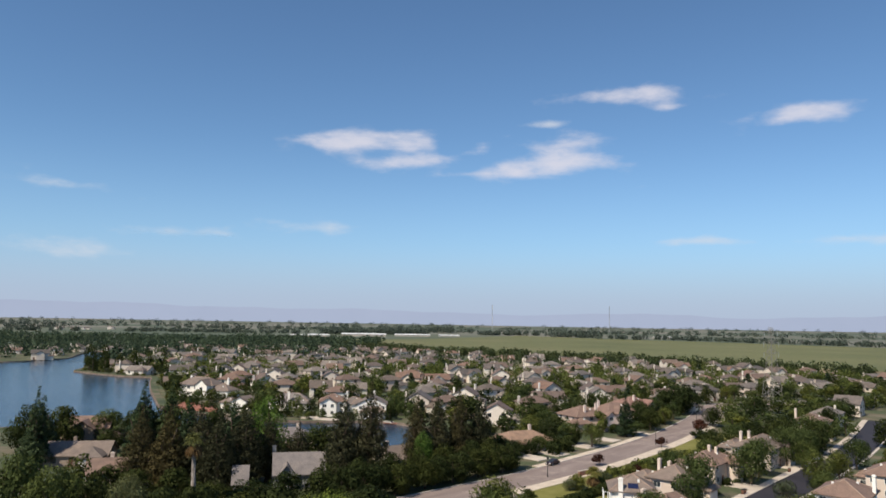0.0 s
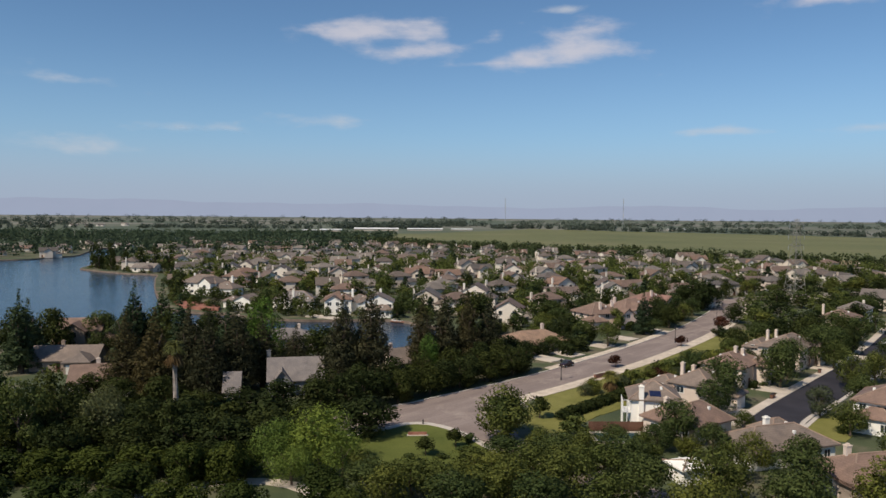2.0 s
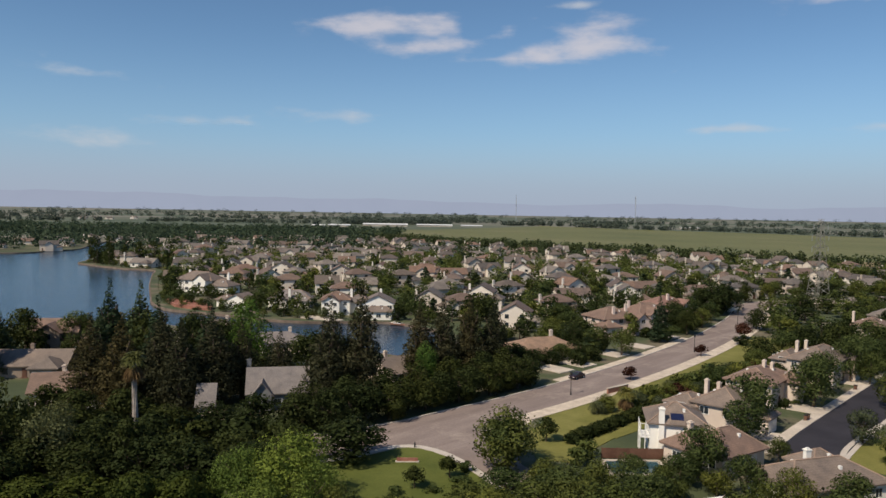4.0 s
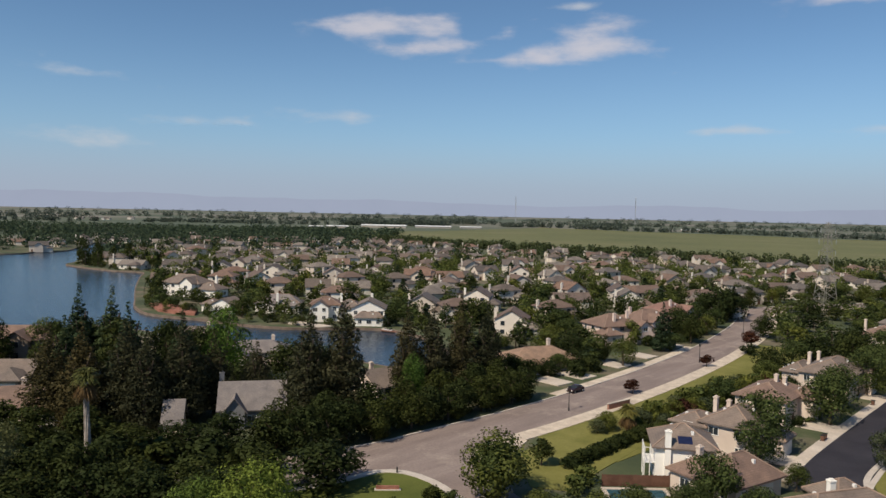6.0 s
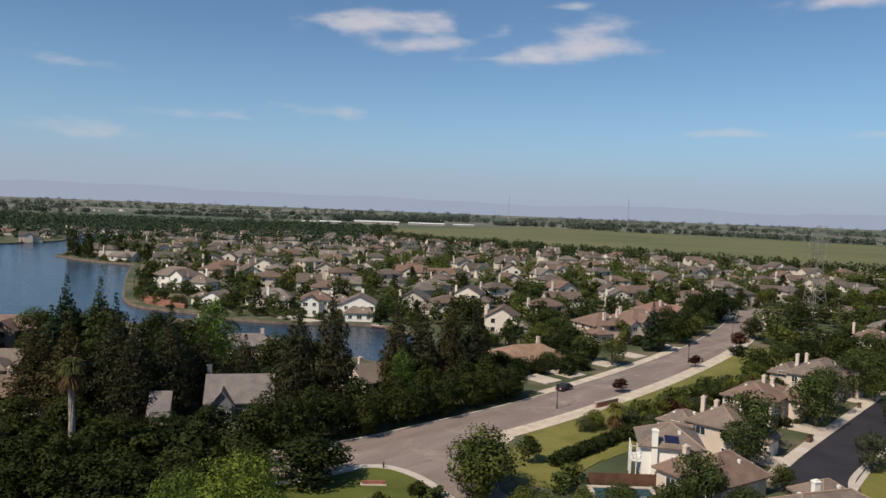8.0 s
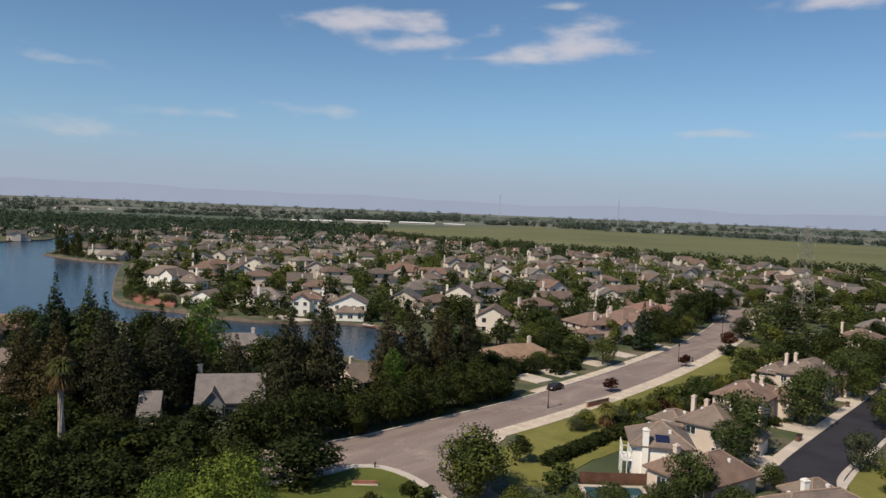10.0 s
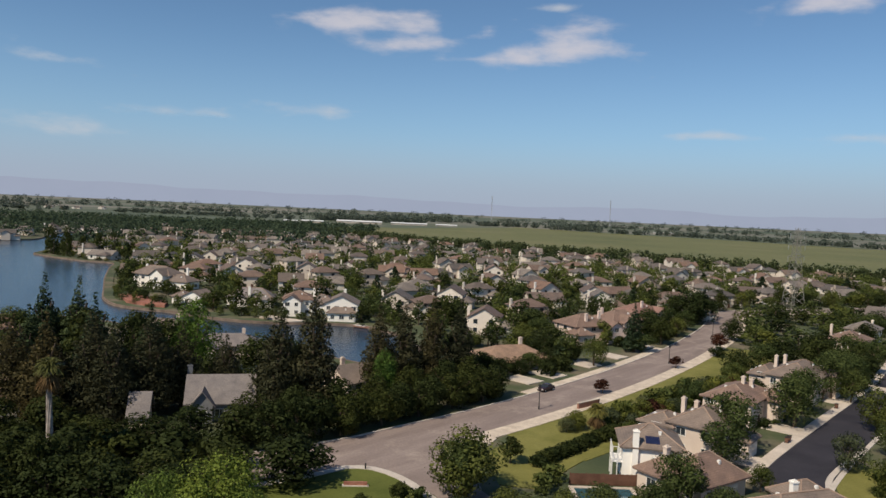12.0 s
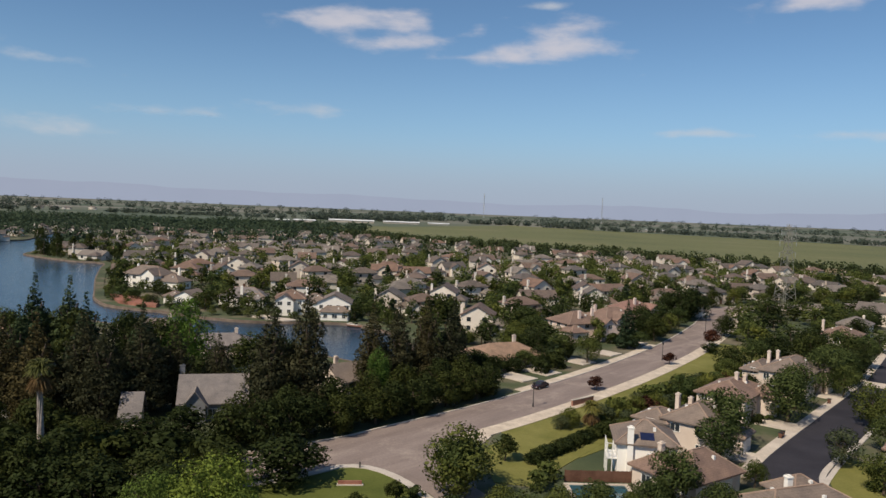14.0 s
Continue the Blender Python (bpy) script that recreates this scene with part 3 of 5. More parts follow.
# ---- plants ----
def leaf_arrays(pts, out, size, rng, wild=0.7):
    """Leaf clumps as folded quads: at pts, facing roughly the way `out`."""
    n = len(pts)
    nrm = out + rng.normal(0, wild, (n, 3))
    nrm /= np.linalg.norm(nrm, axis=1)[:, None] + 1e-9
    a = np.cross(nrm, rng.normal(0, 1, (n, 3)))
    a /= np.linalg.norm(a, axis=1)[:, None] + 1e-9
    b = np.cross(nrm, a)
    s = (size * rng.uniform(0.55, 1.35, n))[:, None]
    w = rng.uniform(0.45, 0.8, n)[:, None]
    lift = nrm * s * 0.22
    v = np.stack([pts - a * s * 0.5, pts - b * s * w * 0.5 + lift, pts + a * s * 0.5, pts + b * s * w * 0.5 + lift], 1).reshape(-1, 3)
    return v, np.arange(4 * n).reshape(-1, 4)


def lobes_round(rng, h, r, base, count):
    """Lobe centres and radii of a rounded crown."""
    c = []
    for i in range(count):
        w, u = rng.uniform(0, math.tau), rng.uniform(-0.75, 1) if i else 1.0
        k = math.sqrt(max(0, 1 - u * u)) * rng.uniform(0.45, 0.78)
        hh = (h - base) / 2
        c.append(((math.cos(w) * r * k, math.sin(w) * r * k, base + hh + u * hh * 0.62), r * rng.uniform(0.3, 0.5)))
    return c


def lobes_cone(rng, h, r, base, count, power=1.0):
    c = []
    for i in range(count):
        f = (i + 0.5) / count
        rad = r * (1 - f ** power) * rng.uniform(0.7, 1.1)
        w = i * 2.4 + rng.uniform(-0.5, 0.5)
        c.append(((math.cos(w) * rad * 0.55, math.sin(w) * rad * 0.55, base + f * (h - base - r * 0.22)), max(r * 0.06, rad * 0.5)))
    c.append(((0, 0, h - r * 0.12), r * 0.09))
    return c


def crown_mesh(name, lobes, n, size, rng, material, squash=0.85, wild=0.4, fit=None):
    area = sum(q * q for _, q in lobes)
    P, O = [], []
    for (c, q) in lobes:
        k = max(6, int(n * q * q / area))
        d = rng.normal(0, 1, (k, 3))
        d /= np.linalg.norm(d, axis=1)[:, None]
        p = np.array(c) + d * q * rng.uniform(0.55, 1.12, k)[:, None] ** 0.6 * np.array([1, 1, squash])
        P.append(p)
        O.append(d)
    P = np.concatenate(P)
    if fit:
        h, r, base = fit
        P[:, :2] *= r / np.quantile(np.hypot(P[:, 0], P[:, 1]), 0.975)
        lo, hi = np.quantile(P[:, 2], (0.01, 0.995))
        P[:, 2] = base + (P[:, 2] - lo) / (hi - lo) * (h - base)
    O = np.concatenate(O)
    v, f = leaf_arrays(P, O, size, rng, wild)
    me = fast_mesh(name, v, f)
    me.polygons.foreach_set("use_smooth", np.ones(len(f), dtype=bool))
    turn = O + rng.normal(0, 0.2, O.shape)
    turn /= np.linalg.norm(turn, axis=1)[:, None] + 1e-9
    me.normals_split_custom_set_from_vertices(np.repeat(turn, 4, axis=0).astype(np.float32))
    me.materials.append(material)
    return me


def trunk_bmesh(h, r, rng, limbs=5, spread=1.6):
    bm = bmesh.new()
    if not limbs:
        tube(bm, [(0, 0, -0.3), (0.02 * h, 0, h * 0.6)], [r * 1.2, r * 0.5], 5)
        return bm
    tube(bm, [(0, 0, -0.3), (0.03 * h, 0, h * 0.35), (0, 0.03 * h, h * 0.7)], [r * 1.25, r * 0.85, r * 0.35])
    for i in range(limbs):
        w = i * math.tau / limbs + rng.uniform(-0.4, 0.4)
        z = h * rng.uniform(0.28, 0.5)
        tube(bm, [(0, 0, z), (math.cos(w) * spread * 0.5, math.sin(w) * spread * 0.5, z + h * 0.15), (math.cos(w) * spread, math.sin(w) * spread, z + h * 0.32)],
             [r * 0.5, r * 0.35, r * 0.14], 5)
    return bm


# kind: (name, label, category, height, radius, crown base, foliage, shape, clumps, clump size)
KINDS = {
    "broad": ("broadleaf_tree", "broadleaf tree with a rounded green crown", "tree", 9, 3.8, 1.7, F_MID, "round", 3700, 0.39),
    "dark": ("evergreen_tree", "dark green broad evergreen tree with a dense crown", "tree", 9, 4.0, 0.9, F_DARK, "round", 3000, 0.50),
    "lush": ("leafy_green_tree", "upright leafy tree with fresh green foliage", "tree", 12, 4.4, 1.2, F_LUSH, "round", 5200, 0.4),
    "olive": ("olive_green_tree", "olive-green leafy tree with a ragged crown", "tree", 8, 3.6, 1.1, F_OLIVE, "round", 3800, 0.355),
    "bright": ("bright_tree", "bright yellow-green tree with feathery upright shoots", "tree", 9, 5.0, 1.2, F_BRIGHT, "feather", 6000, 0.33),
    "sage": ("grey_green_tree", "grey-green tree with fine airy foliage", "tree", 9, 3.8, 1.4, F_SAGE, "round", 3340, 0.39),
    "russet": ("redwood_tree", "tall dark conifer with russet-brown tinged foliage", "tree", 18, 4.4, 1.0, F_RUSSET, "cone", 9000, 0.44),
    "conifer": ("conifer_tree", "tall dark green pointed conifer", "tree", 16, 3.4, 0.9, F_CONIFER, "spire", 6000, 0.48),
    "weeping": ("weeping_tree", "small dark green tree with drooping foliage", "tree", 6, 3.0, 0.6, F_WEEP, "weep", 3400, 0.39),
    "plum": ("plum_tree", "small round tree with dark reddish leaves", "tree", 4.2, 1.9, 1.5, F_PLUM, "round", 760, 0.44),
    "standard": ("standard_tree", "small round-headed dark green tree on a bare trunk", "tree", 4.0, 1.8, 1.5, F_DARK, "round", 1100, 0.35),
    "shrub": ("shrub", "rounded green garden shrub", "shrub", 2.0, 1.4, 0.05, F_MID, "round", 440, 0.39),
    "darkshrub": ("hedge_shrub", "tall dark green hedge shrub", "shrub", 4.0, 2.3, 0.05, F_DARK, "round", 1100, 0.55),
    "oliveshrub": ("olive_shrub", "olive-green spreading garden shrub", "shrub", 2.4, 1.8, 0.05, F_OLIVE, "round", 600, 0.44),
    "farbroad": ("broadleaf_tree", "green broadleaf tree among the houses", "tree", 9, 4.2, 0.8, F_MID, "round", 560, 0.88),
    "fardark": ("evergreen_tree", "dark green evergreen tree among the houses", "tree", 10, 4.0, 0.8, F_DARK, "round", 560, 0.88),
    "farspire": ("conifer_tree", "dark pointed conifer among the houses", "tree", 12, 2.6, 0.6, F_CONIFER, "spire", 340, 1.09),
    "farolive": ("olive_green_tree", "olive-green tree among the houses", "tree", 8, 3.8, 0.8, F_OLIVE, "round", 560, 0.88),
}
PROTOS = {}
plant_rng = np.random.default_rng(11)


def build_plant(kind, variant):
    name, label, cat, h, r, base, mat, shape, n, size = KINDS[kind]
    rng = np.random.default_rng(sum(ord(c) for c in kind) * 7 + variant)
    t = thing(name, label, cat, f"{name}s of the neighbourhood".replace("_", " "))
    if shape == "round":
        lobes = lobes_round(rng, h, r, base, 24 if n > 1000 else 12)
        me = crown_mesh("crown", lobes, n, size, rng, mat, fit=(h, r, base))
    elif shape == "feather":
        lobes = lobes_round(rng, h * 0.9, r, base, 22)
        lobes += [((q[0][0] * 1.1, q[0][1] * 1.1, q[0][2] + r * 0.3), r * 0.08) for q in lobes for _ in (0, 1)]
        me = crown_mesh("crown", lobes, n, size, rng, mat, 1.25, fit=(h, r, base))
    elif shape == "weep":
        lobes = lobes_round(rng, h, r, base, 14)
        me = crown_mesh("crown", lobes, n, size, rng, mat, 1.35, 0.45, fit=(h, r, base))
    elif shape == "cone":
        lobes = lobes_cone(rng, h, r, base, 70, 1.8)
        me = crown_mesh("crown", lobes, n, size, rng, mat, 0.62, fit=(h, r, base))
    else:
        lobes = lobes_cone(rng, h, r, base, 52, 1.5)
        me = crown_mesh("crown", lobes, n, size, rng, mat, 0.6, fit=(h, r, base))
    crown = new("crown", me)
    crown.parent = t
    part("trunk", trunk_bmesh(h, 0.035 * h if shape in ("cone", "spire") else 0.026 * h, rng, 0 if kind.startswith("far") else 5, r * 0.45), M_BARK, t)
    return t, h, r


def plant(kind, x, y, h=0.0, wide=0.0, z=0.0):
    """One plant of a kind, h metres high and wide metres across; its variant and turn are by chance."""
    variant = int(plant_rng.integers(0, 2 if kind.startswith("far") or "shrub" in kind else 3))
    key = (kind, variant)
    fresh = key not in PROTOS
    if fresh:
        PROTOS[key] = build_plant(kind, variant)
    t, h0, r0 = PROTOS[key]
    sz = (h or h0 * plant_rng.uniform(0.85, 1.15)) / h0
    sx = (wide / (2 * r0)) if wide else sz * plant_rng.uniform(0.9, 1.1)
    m = pose(x, y, z, 0, 0, plant_rng.uniform(0, 360)) @ Matrix.Diagonal((sx, sx, sz, 1))
    if fresh:
        t.matrix_basis = m
        return t
    return copy_thing(t, m @ Matrix.Diagonal((*(1 / s for s in t.scale), 1)))


def palm(x, y, h, girth=1.0, label="tall fan palm with a pale trunk and brown hanging fronds"):
    rng = np.random.default_rng(5)
    t = thing("palm_tree", label, "palm", "", pose(x, y, 0))
    bm = bmesh.new()
    tube(bm, [(0, 0, -0.2), (0.1, 0, h * 0.4), (-0.1, 0.1, h * 0.75), (0, 0, h - 1.2)], [0.55 * girth, 0.45 * girth, 0.38 * girth, 0.42 * girth], 9)
    part("trunk", bm, M_PALM_BARK, t)
    for name, mat, n, lo, hi, size in (("fronds", F_PALM, 46, -0.25, 1.2, 1.9), ("dead_fronds", F_DEAD, 40, -1.35, -0.5, 1.9)):
        bm = bmesh.new()
        for i in range(n):
            w, e = rng.uniform(0, math.tau), rng.uniform(lo, hi)
            d = Vector((math.cos(w) * math.cos(e), math.sin(w) * math.cos(e), math.sin(e)))
            s = Vector((-math.sin(w), math.cos(w), 0))
            o = Vector((0, 0, h - 1.0 - (0.9 if lo < -1 else 0)))
            tip, mid = o + d * size - Vector((0, 0, 0.5)), o + d * size * 0.6
            for k in range(5):
                q = (k - 2) * 0.33
                face(bm, o, mid + s * (q - 0.12), tip + s * q * 1.9 - Vector((0, 0, abs(q) * 0.5)), mid + s * (q + 0.12))
        part(name, bm, mat, t)
    return t


def far_wood(name, spots, label, size=2.2, clumps=70, leaves=None):
    """A far wood as one object: a clump of leaf quads for every tree."""
    rng = np.random.default_rng(len(spots))
    P, O = [], []
    for x, y, h, r in spots:
        d = rng.normal(0, 1, (clumps, 3))
        d /= np.linalg.norm(d, axis=1)[:, None]
        P.append(np.array([x, y, h * 0.52]) + d * np.array([r, r, h * 0.5]) * rng.uniform(0.6, 1.05, clumps)[:, None])
        O.append(d)
    v, f = leaf_arrays(np.concatenate(P), np.concatenate(O), size, rng)
    me = fast_mesh(name, v, f)
    me.materials.append(leaves or F_FAR)
    return tagged(new(name, me), label, "wood", kind="stuff")


# ---- houses ----
def hip_roof(bm, x0, x1, y0, y1, z, rise, over=0.55, thick=0.22):
    """A hipped roof with a fascia; the ridge runs along the longer side."""
    x0, x1, y0, y1 = x0 - over, x1 + over, y0 - over, y1 + over
    w, d = x1 - x0, y1 - y0
    q = min(w, d) / 2
    if w >= d:
        ra, rb = (x0 + q, (y0 + y1) / 2, z + rise), (x1 - q, (y0 + y1) / 2, z + rise)
    else:
        ra, rb = ((x0 + x1) / 2, y0 + q, z + rise), ((x0 + x1) / 2, y1 - q, z + rise)
    low = [bm.verts.new((x, y, z - thick)) for x, y in ((x0, y0), (x1, y0), (x1, y1), (x0, y1))]
    eave = [bm.verts.new((x, y, z)) for x, y in ((x0, y0), (x1, y0), (x1, y1), (x0, y1))]
    a = bm.verts.new(ra)
    b = bm.verts.new(rb) if (Vector(ra) - Vector(rb)).length > 0.05 else a
    for i in range(4):
        bm.faces.new((low[i], low[(i + 1) % 4], eave[(i + 1) % 4], eave[i]))
    bm.faces.new(low[::-1])
    if w >= d:
        sides = ((0, 1, b, a), (1, 2, b), (2, 3, a, b), (3, 0, a))
    else:
        sides = ((0, 1, a), (1, 2, b, a), (2, 3, b), (3, 0, a, b))
    for s in sides:
        vs = []
        for v in s:
            v = eave[v] if isinstance(v, int) else v
            if v not in vs:
                vs.append(v)
        bm.faces.new(vs)


def gable_roof(bm, x0, x1, y0, y1, z, rise, along_x, over=0.5, thick=0.2):
    if not along_x:
        sub = bmesh.new()
        gable_roof(sub, y0, y1, -x1, -x0, z, rise, True, over, thick)
        m = Matrix.Rotation(math.pi / 2, 4, 'Z')
        vm = {v: bm.verts.new(m @ v.co) for v in sub.verts}
        for f in sub.faces:
            bm.faces.new([vm[v] for v in f.verts])
        sub.free()
        return
    c = (y0 + y1) / 2
    k = over * rise / (c - y0)
    prof = [(y0 - over, z - k), (c, z + rise), (y1 + over, z - k), (y1 + over, z - k - thick), (c, z + rise - thick), (y0 - over, z - k - thick)]
    a = [bm.verts.new((x0 - over, *p)) for p in prof]
    b = [bm.verts.new((x1 + over, *p)) for p in prof]
    for i in range(6):
        j = (i + 1) % 6
        bm.faces.new((a[i], b[i], b[j], a[j]))
    bm.faces.new((a[0], a[1], a[4], a[5]))
    bm.faces.new((a[1], a[2], a[3], a[4]))
    bm.faces.new((b[1], b[0], b[5], b[4]))
    bm.faces.new((b[2], b[1], b[4], b[3]))


def window(parent, m, w, h, plain=False):
    """A framed window with two panes, standing proud of the wall at the pose m (its face is -y)."""
    t = 0.09
    if plain:
        bm = boxes((-w / 2 - t, w / 2 + t, -0.07, 0.05, -h / 2 - t, h / 2 + t))
        front = [f for f in bm.faces if f.calc_center_median().y < -0.06]
        bmesh.ops.inset_region(bm, faces=front, thickness=0.1, depth=-0.05)
        for f in front:
            f.material_index = 1
        obj("window", bm, M_TRIM, parent, mats=(M_PANE,)).matrix_basis = m
        return
    bm = boxes((-w / 2 - t, -w / 2, -0.06, 0.05, -h / 2, h / 2), (w / 2, w / 2 + t, -0.06, 0.05, -h / 2, h / 2), (-0.03, 0.03, -0.05, 0.05, -h / 2, h / 2),
               (-w / 2 - t, w / 2 + t, -0.06, 0.05, h / 2, h / 2 + t), (-w / 2 - t - 0.04, w / 2 + t + 0.04, -0.11, 0.05, -h / 2 - t, -h / 2))
    fr = part("window", bm, M_TRIM, parent)
    fr.matrix_basis = m
    part("pane", boxes((-w / 2, -0.03, -0.03, 0.03, -h / 2, h / 2), (0.03, w / 2, -0.03, 0.03, -h / 2, h / 2)), M_PANE, fr, "dark reflecting glass")


def house(x, y, rot, blocks, walls, roof, label, chimneys=(), garage=None, door=None, windows=True, group="houses of the neighbourhood", chimney_mat=None, gaps=2.9, plain=False):
    """blocks: (x0, x1, y0, y1, eave height, roof rise, 'hip' | 'gx' | 'gy'); x along the street, -y to the street. Walls, roofs, windows, chimneys are its parts."""
    t = thing("house", label, "house", group, pose(x, y, 0, 0, 0, rot))
    for x0, x1, y0, y1, e, rise, kind in blocks:
        bm = boxes((x0, x1, y0, y1, -0.3, e))
        if kind != "hip":
            c = ((x0 + x1) / 2, (y0 + y1) / 2)
            ends = [((x0, y0, e), (x0, y1, e), (x0, c[1], e + rise - 0.15)), ((x1, y0, e), (x1, y1, e), (x1, c[1], e + rise - 0.15))] if kind == "gx" else \
                   [((x0, y0, e), (x1, y0, e), (c[0], y0, e + rise - 0.15)), ((x0, y1, e), (x1, y1, e), (c[0], y1, e + rise - 0.15))]
            for p in ends:
                face(bm, *p)
        part("wall", bm, walls, t)
        bm = bmesh.new()
        if kind == "hip":
            hip_roof(bm, x0, x1, y0, y1, e, rise)
        else:
            gable_roof(bm, x0, x1, y0, y1, e, rise, kind == "gx")
        bmesh.ops.recalc_face_normals(bm, faces=bm.faces)
        roof_ob = part("roof", bm, roof, t)
        if not plain and kind == "hip":
            a0, a1, b0, b1 = x0 - 0.55, x1 + 0.55, y0 - 0.55, y1 + 0.55
            q = min(a1 - a0, b1 - b0) / 2
            ra, rb = ((a0 + q, (b0 + b1) / 2, e + rise), (a1 - q, (b0 + b1) / 2, e + rise)) if a1 - a0 >= b1 - b0 else (((a0 + a1) / 2, b0 + q, e + rise), ((a0 + a1) / 2, b1 - q, e + rise))
            ends = ((a0, b0, ra), (a0, b1, ra), (a1, b0, rb), (a1, b1, rb)) if a1 - a0 >= b1 - b0 else ((a0, b0, ra), (a1, b0, ra), (a0, b1, rb), (a1, b1, rb))
            cap = bmesh.new()
            for ex, ey, r in ends:
                tube(cap, [(ex, ey, e), r], [0.13, 0.13], 5)
            if (Vector(ra) - Vector(rb)).length > 0.3:
                tube(cap, [ra, rb], [0.14, 0.14], 5)
            part("ridge_cap", cap, M_CAP, roof_ob, "paler rounded ridge tiles")
            for k, f in enumerate((0.35, 0.62)):
                vx, vy = a0 + (a1 - a0) * f, b0 + (b1 - b0) * (0.3 if k else 0.68)
                part("roof_vent", boxes((vx - 0.2, vx + 0.2, vy - 0.2, vy + 0.2, e + 0.3, e + rise * 0.62 + 0.35)), M_TRIM, roof_ob, "small pale roof vent")
    for cx, cy, top in chimneys:
        bm = boxes((cx - 0.42, cx + 0.42, cy - 0.32, cy + 0.32, 0, top - 0.25), (cx - 0.5, cx + 0.5, cy - 0.4, cy + 0.4, top - 0.25, top - 0.08),
                   (cx - 0.25, cx + 0.25, cy - 0.2, cy + 0.2, top - 0.08, top + 0.12))
        part("chimney", bm, chimney_mat or walls, t)
    if garage:
        gx0, gy0, wide = garage
        g = part("garage_door", boxes(*((gx0, gx0 + wide, gy0 - 0.06, gy0 + 0.05, k * 0.55 + 0.02, k * 0.55 + 0.53) for k in range(4))), M_GARAGE, t, "panelled garage door")
    if door:
        part("door", boxes((door[0] - 0.5, door[0] + 0.5, door[1] - 0.08, door[1] + 0.04, 0, 2.1), (door[0] - 0.7, door[0] + 0.7, door[1] - 0.5, door[1] - 0.1, -0.1, 0.16)), M_FENCE, t, "dark wooden front door")
    if windows:
        for i, (x0, x1, y0, y1, e, rise, kind) in enumerate(blocks):
            for sx, sy in ((0, -1), (0, 1), (-1, 0), (1, 0)):
                length = (x1 - x0) if sy else (y1 - y0)
                n = max(1, int(length / gaps))
                for k in range(n):
                    for floor_z in ((1.5,) if e < 4.2 else (1.5, 4.15)):
                        o = (k + 0.5) / n
                        px = x0 + o * (x1 - x0) if sy else (x0 if sx < 0 else x1)
                        py = (y0 if sy < 0 else y1) if sy else y0 + o * (y1 - y0)
                        if any(j != i and b[0] - 0.7 < px < b[1] + 0.7 and b[2] - 0.7 < py < b[3] + 0.7 and b[4] + 0.4 > floor_z for j, b in enumerate(blocks)):
                            continue
                        if garage and sy < 0 and floor_z < 2 and garage[0] - 1 < px < garage[0] + garage[2] + 1 and abs(py - garage[1]) < 0.3:
                            continue
                        if any(abs(px - c[0]) < 1.2 and abs(py - c[1]) < 1.2 for c in chimneys) or (door and abs(px - door[0]) < 1.3 and abs(py - door[1]) < 0.5):
                            continue
                        turn = {(0, -1): 0, (0, 1): 180, (-1, 0): 270, (1, 0): 90}[(sx, sy)]
                        window(t, pose(px, py, floor_z, 0, 0, turn), 1.5 if (k + i) % 2 else 1.1, 1.2, plain)
    return t


PLANS = [
    dict(blocks=[(-6, 6, -4.5, 4.5, 5.4, 2.4, "hip"), (2, 8, -8.5, -3, 2.9, 1.7, "hip")], chimneys=[(-6.2, 1.5, 7.7)], garage=(2.8, -8.5, 4.4), door=(0, -4.5)),
    dict(blocks=[(-6.5, 5, -4, 5, 5.3, 2.3, "hip"), (-7.5, -2, -7.5, -2, 3.0, 2.2, "gy"), (4, 8.5, -4, 4, 2.9, 1.6, "hip")], chimneys=[(1.5, 5.2, 7.8)], garage=(-7, -7.5, 4.4), door=(1.5, -4)),
    dict(blocks=[(-5, 5, -5, 5, 5.5, 2.9, "gy"), (4, 9, -6.5, 1, 2.9, 1.8, "hip")], chimneys=[(-5.2, -1, 8.0)], garage=(4.4, -6.5, 4.2), door=(1, -5)),
    dict(blocks=[(-8, 8, -4.5, 4.5, 2.9, 2.3, "hip"), (-8, -2, -8.5, -2, 2.9, 2.0, "gy")], chimneys=[(4, 4.6, 5.6)], garage=(-7.2, -8.5, 4.4), door=(1, -4.5)),
    dict(blocks=[(-6.5, 6.5, -4.2, 4.2, 5.4, 2.6, "gx"), (-3, 3, -6.5, 0, 5.4, 2.0, "gy"), (5.5, 9.5, -5, 3, 2.9, 1.6, "hip")], chimneys=[(6.6, 1, 8.0)], garage=(5.7, -5, 3.6), door=(-4.5, -4.2)),
    dict(blocks=[(-7.5, 7.5, -4.8, 4.8, 2.9, 2.6, "gx"), (1.5, 7, -8.5, -2, 2.9, 1.9, "hip")], chimneys=[(-3, 4.8, 5.8)], garage=(2, -8.5, 4.4), door=(-1, -4.8)),
]
HOME_LABELS = ["two-storey stucco house with a hipped tile roof", "two-storey stucco house with a gabled garage wing", "tall gable-fronted pale stucco house",
               "single-storey stucco house with a hipped tile roof", "two-storey stucco house with crossed gables", "long single-storey house with a gabled roof"]
HOMES, TAKEN = {}, []


def home(plan, x, y, rot):
    """A house of the neighbourhood after one of the plans."""
    TAKEN.append((x, y, 11))
    m = pose(x, y, 0, 0, 0, rot)
    key = (plan, y > 450)
    if key not in HOMES:
        HOMES[key] = house(x, y, rot, walls=M_WALL, roof=M_ROOF, label=HOME_LABELS[plan], gaps=5.0, plain=True, windows=y < 450, **PLANS[plan])
        return HOMES[key]
    return copy_thing(HOMES[key], m)


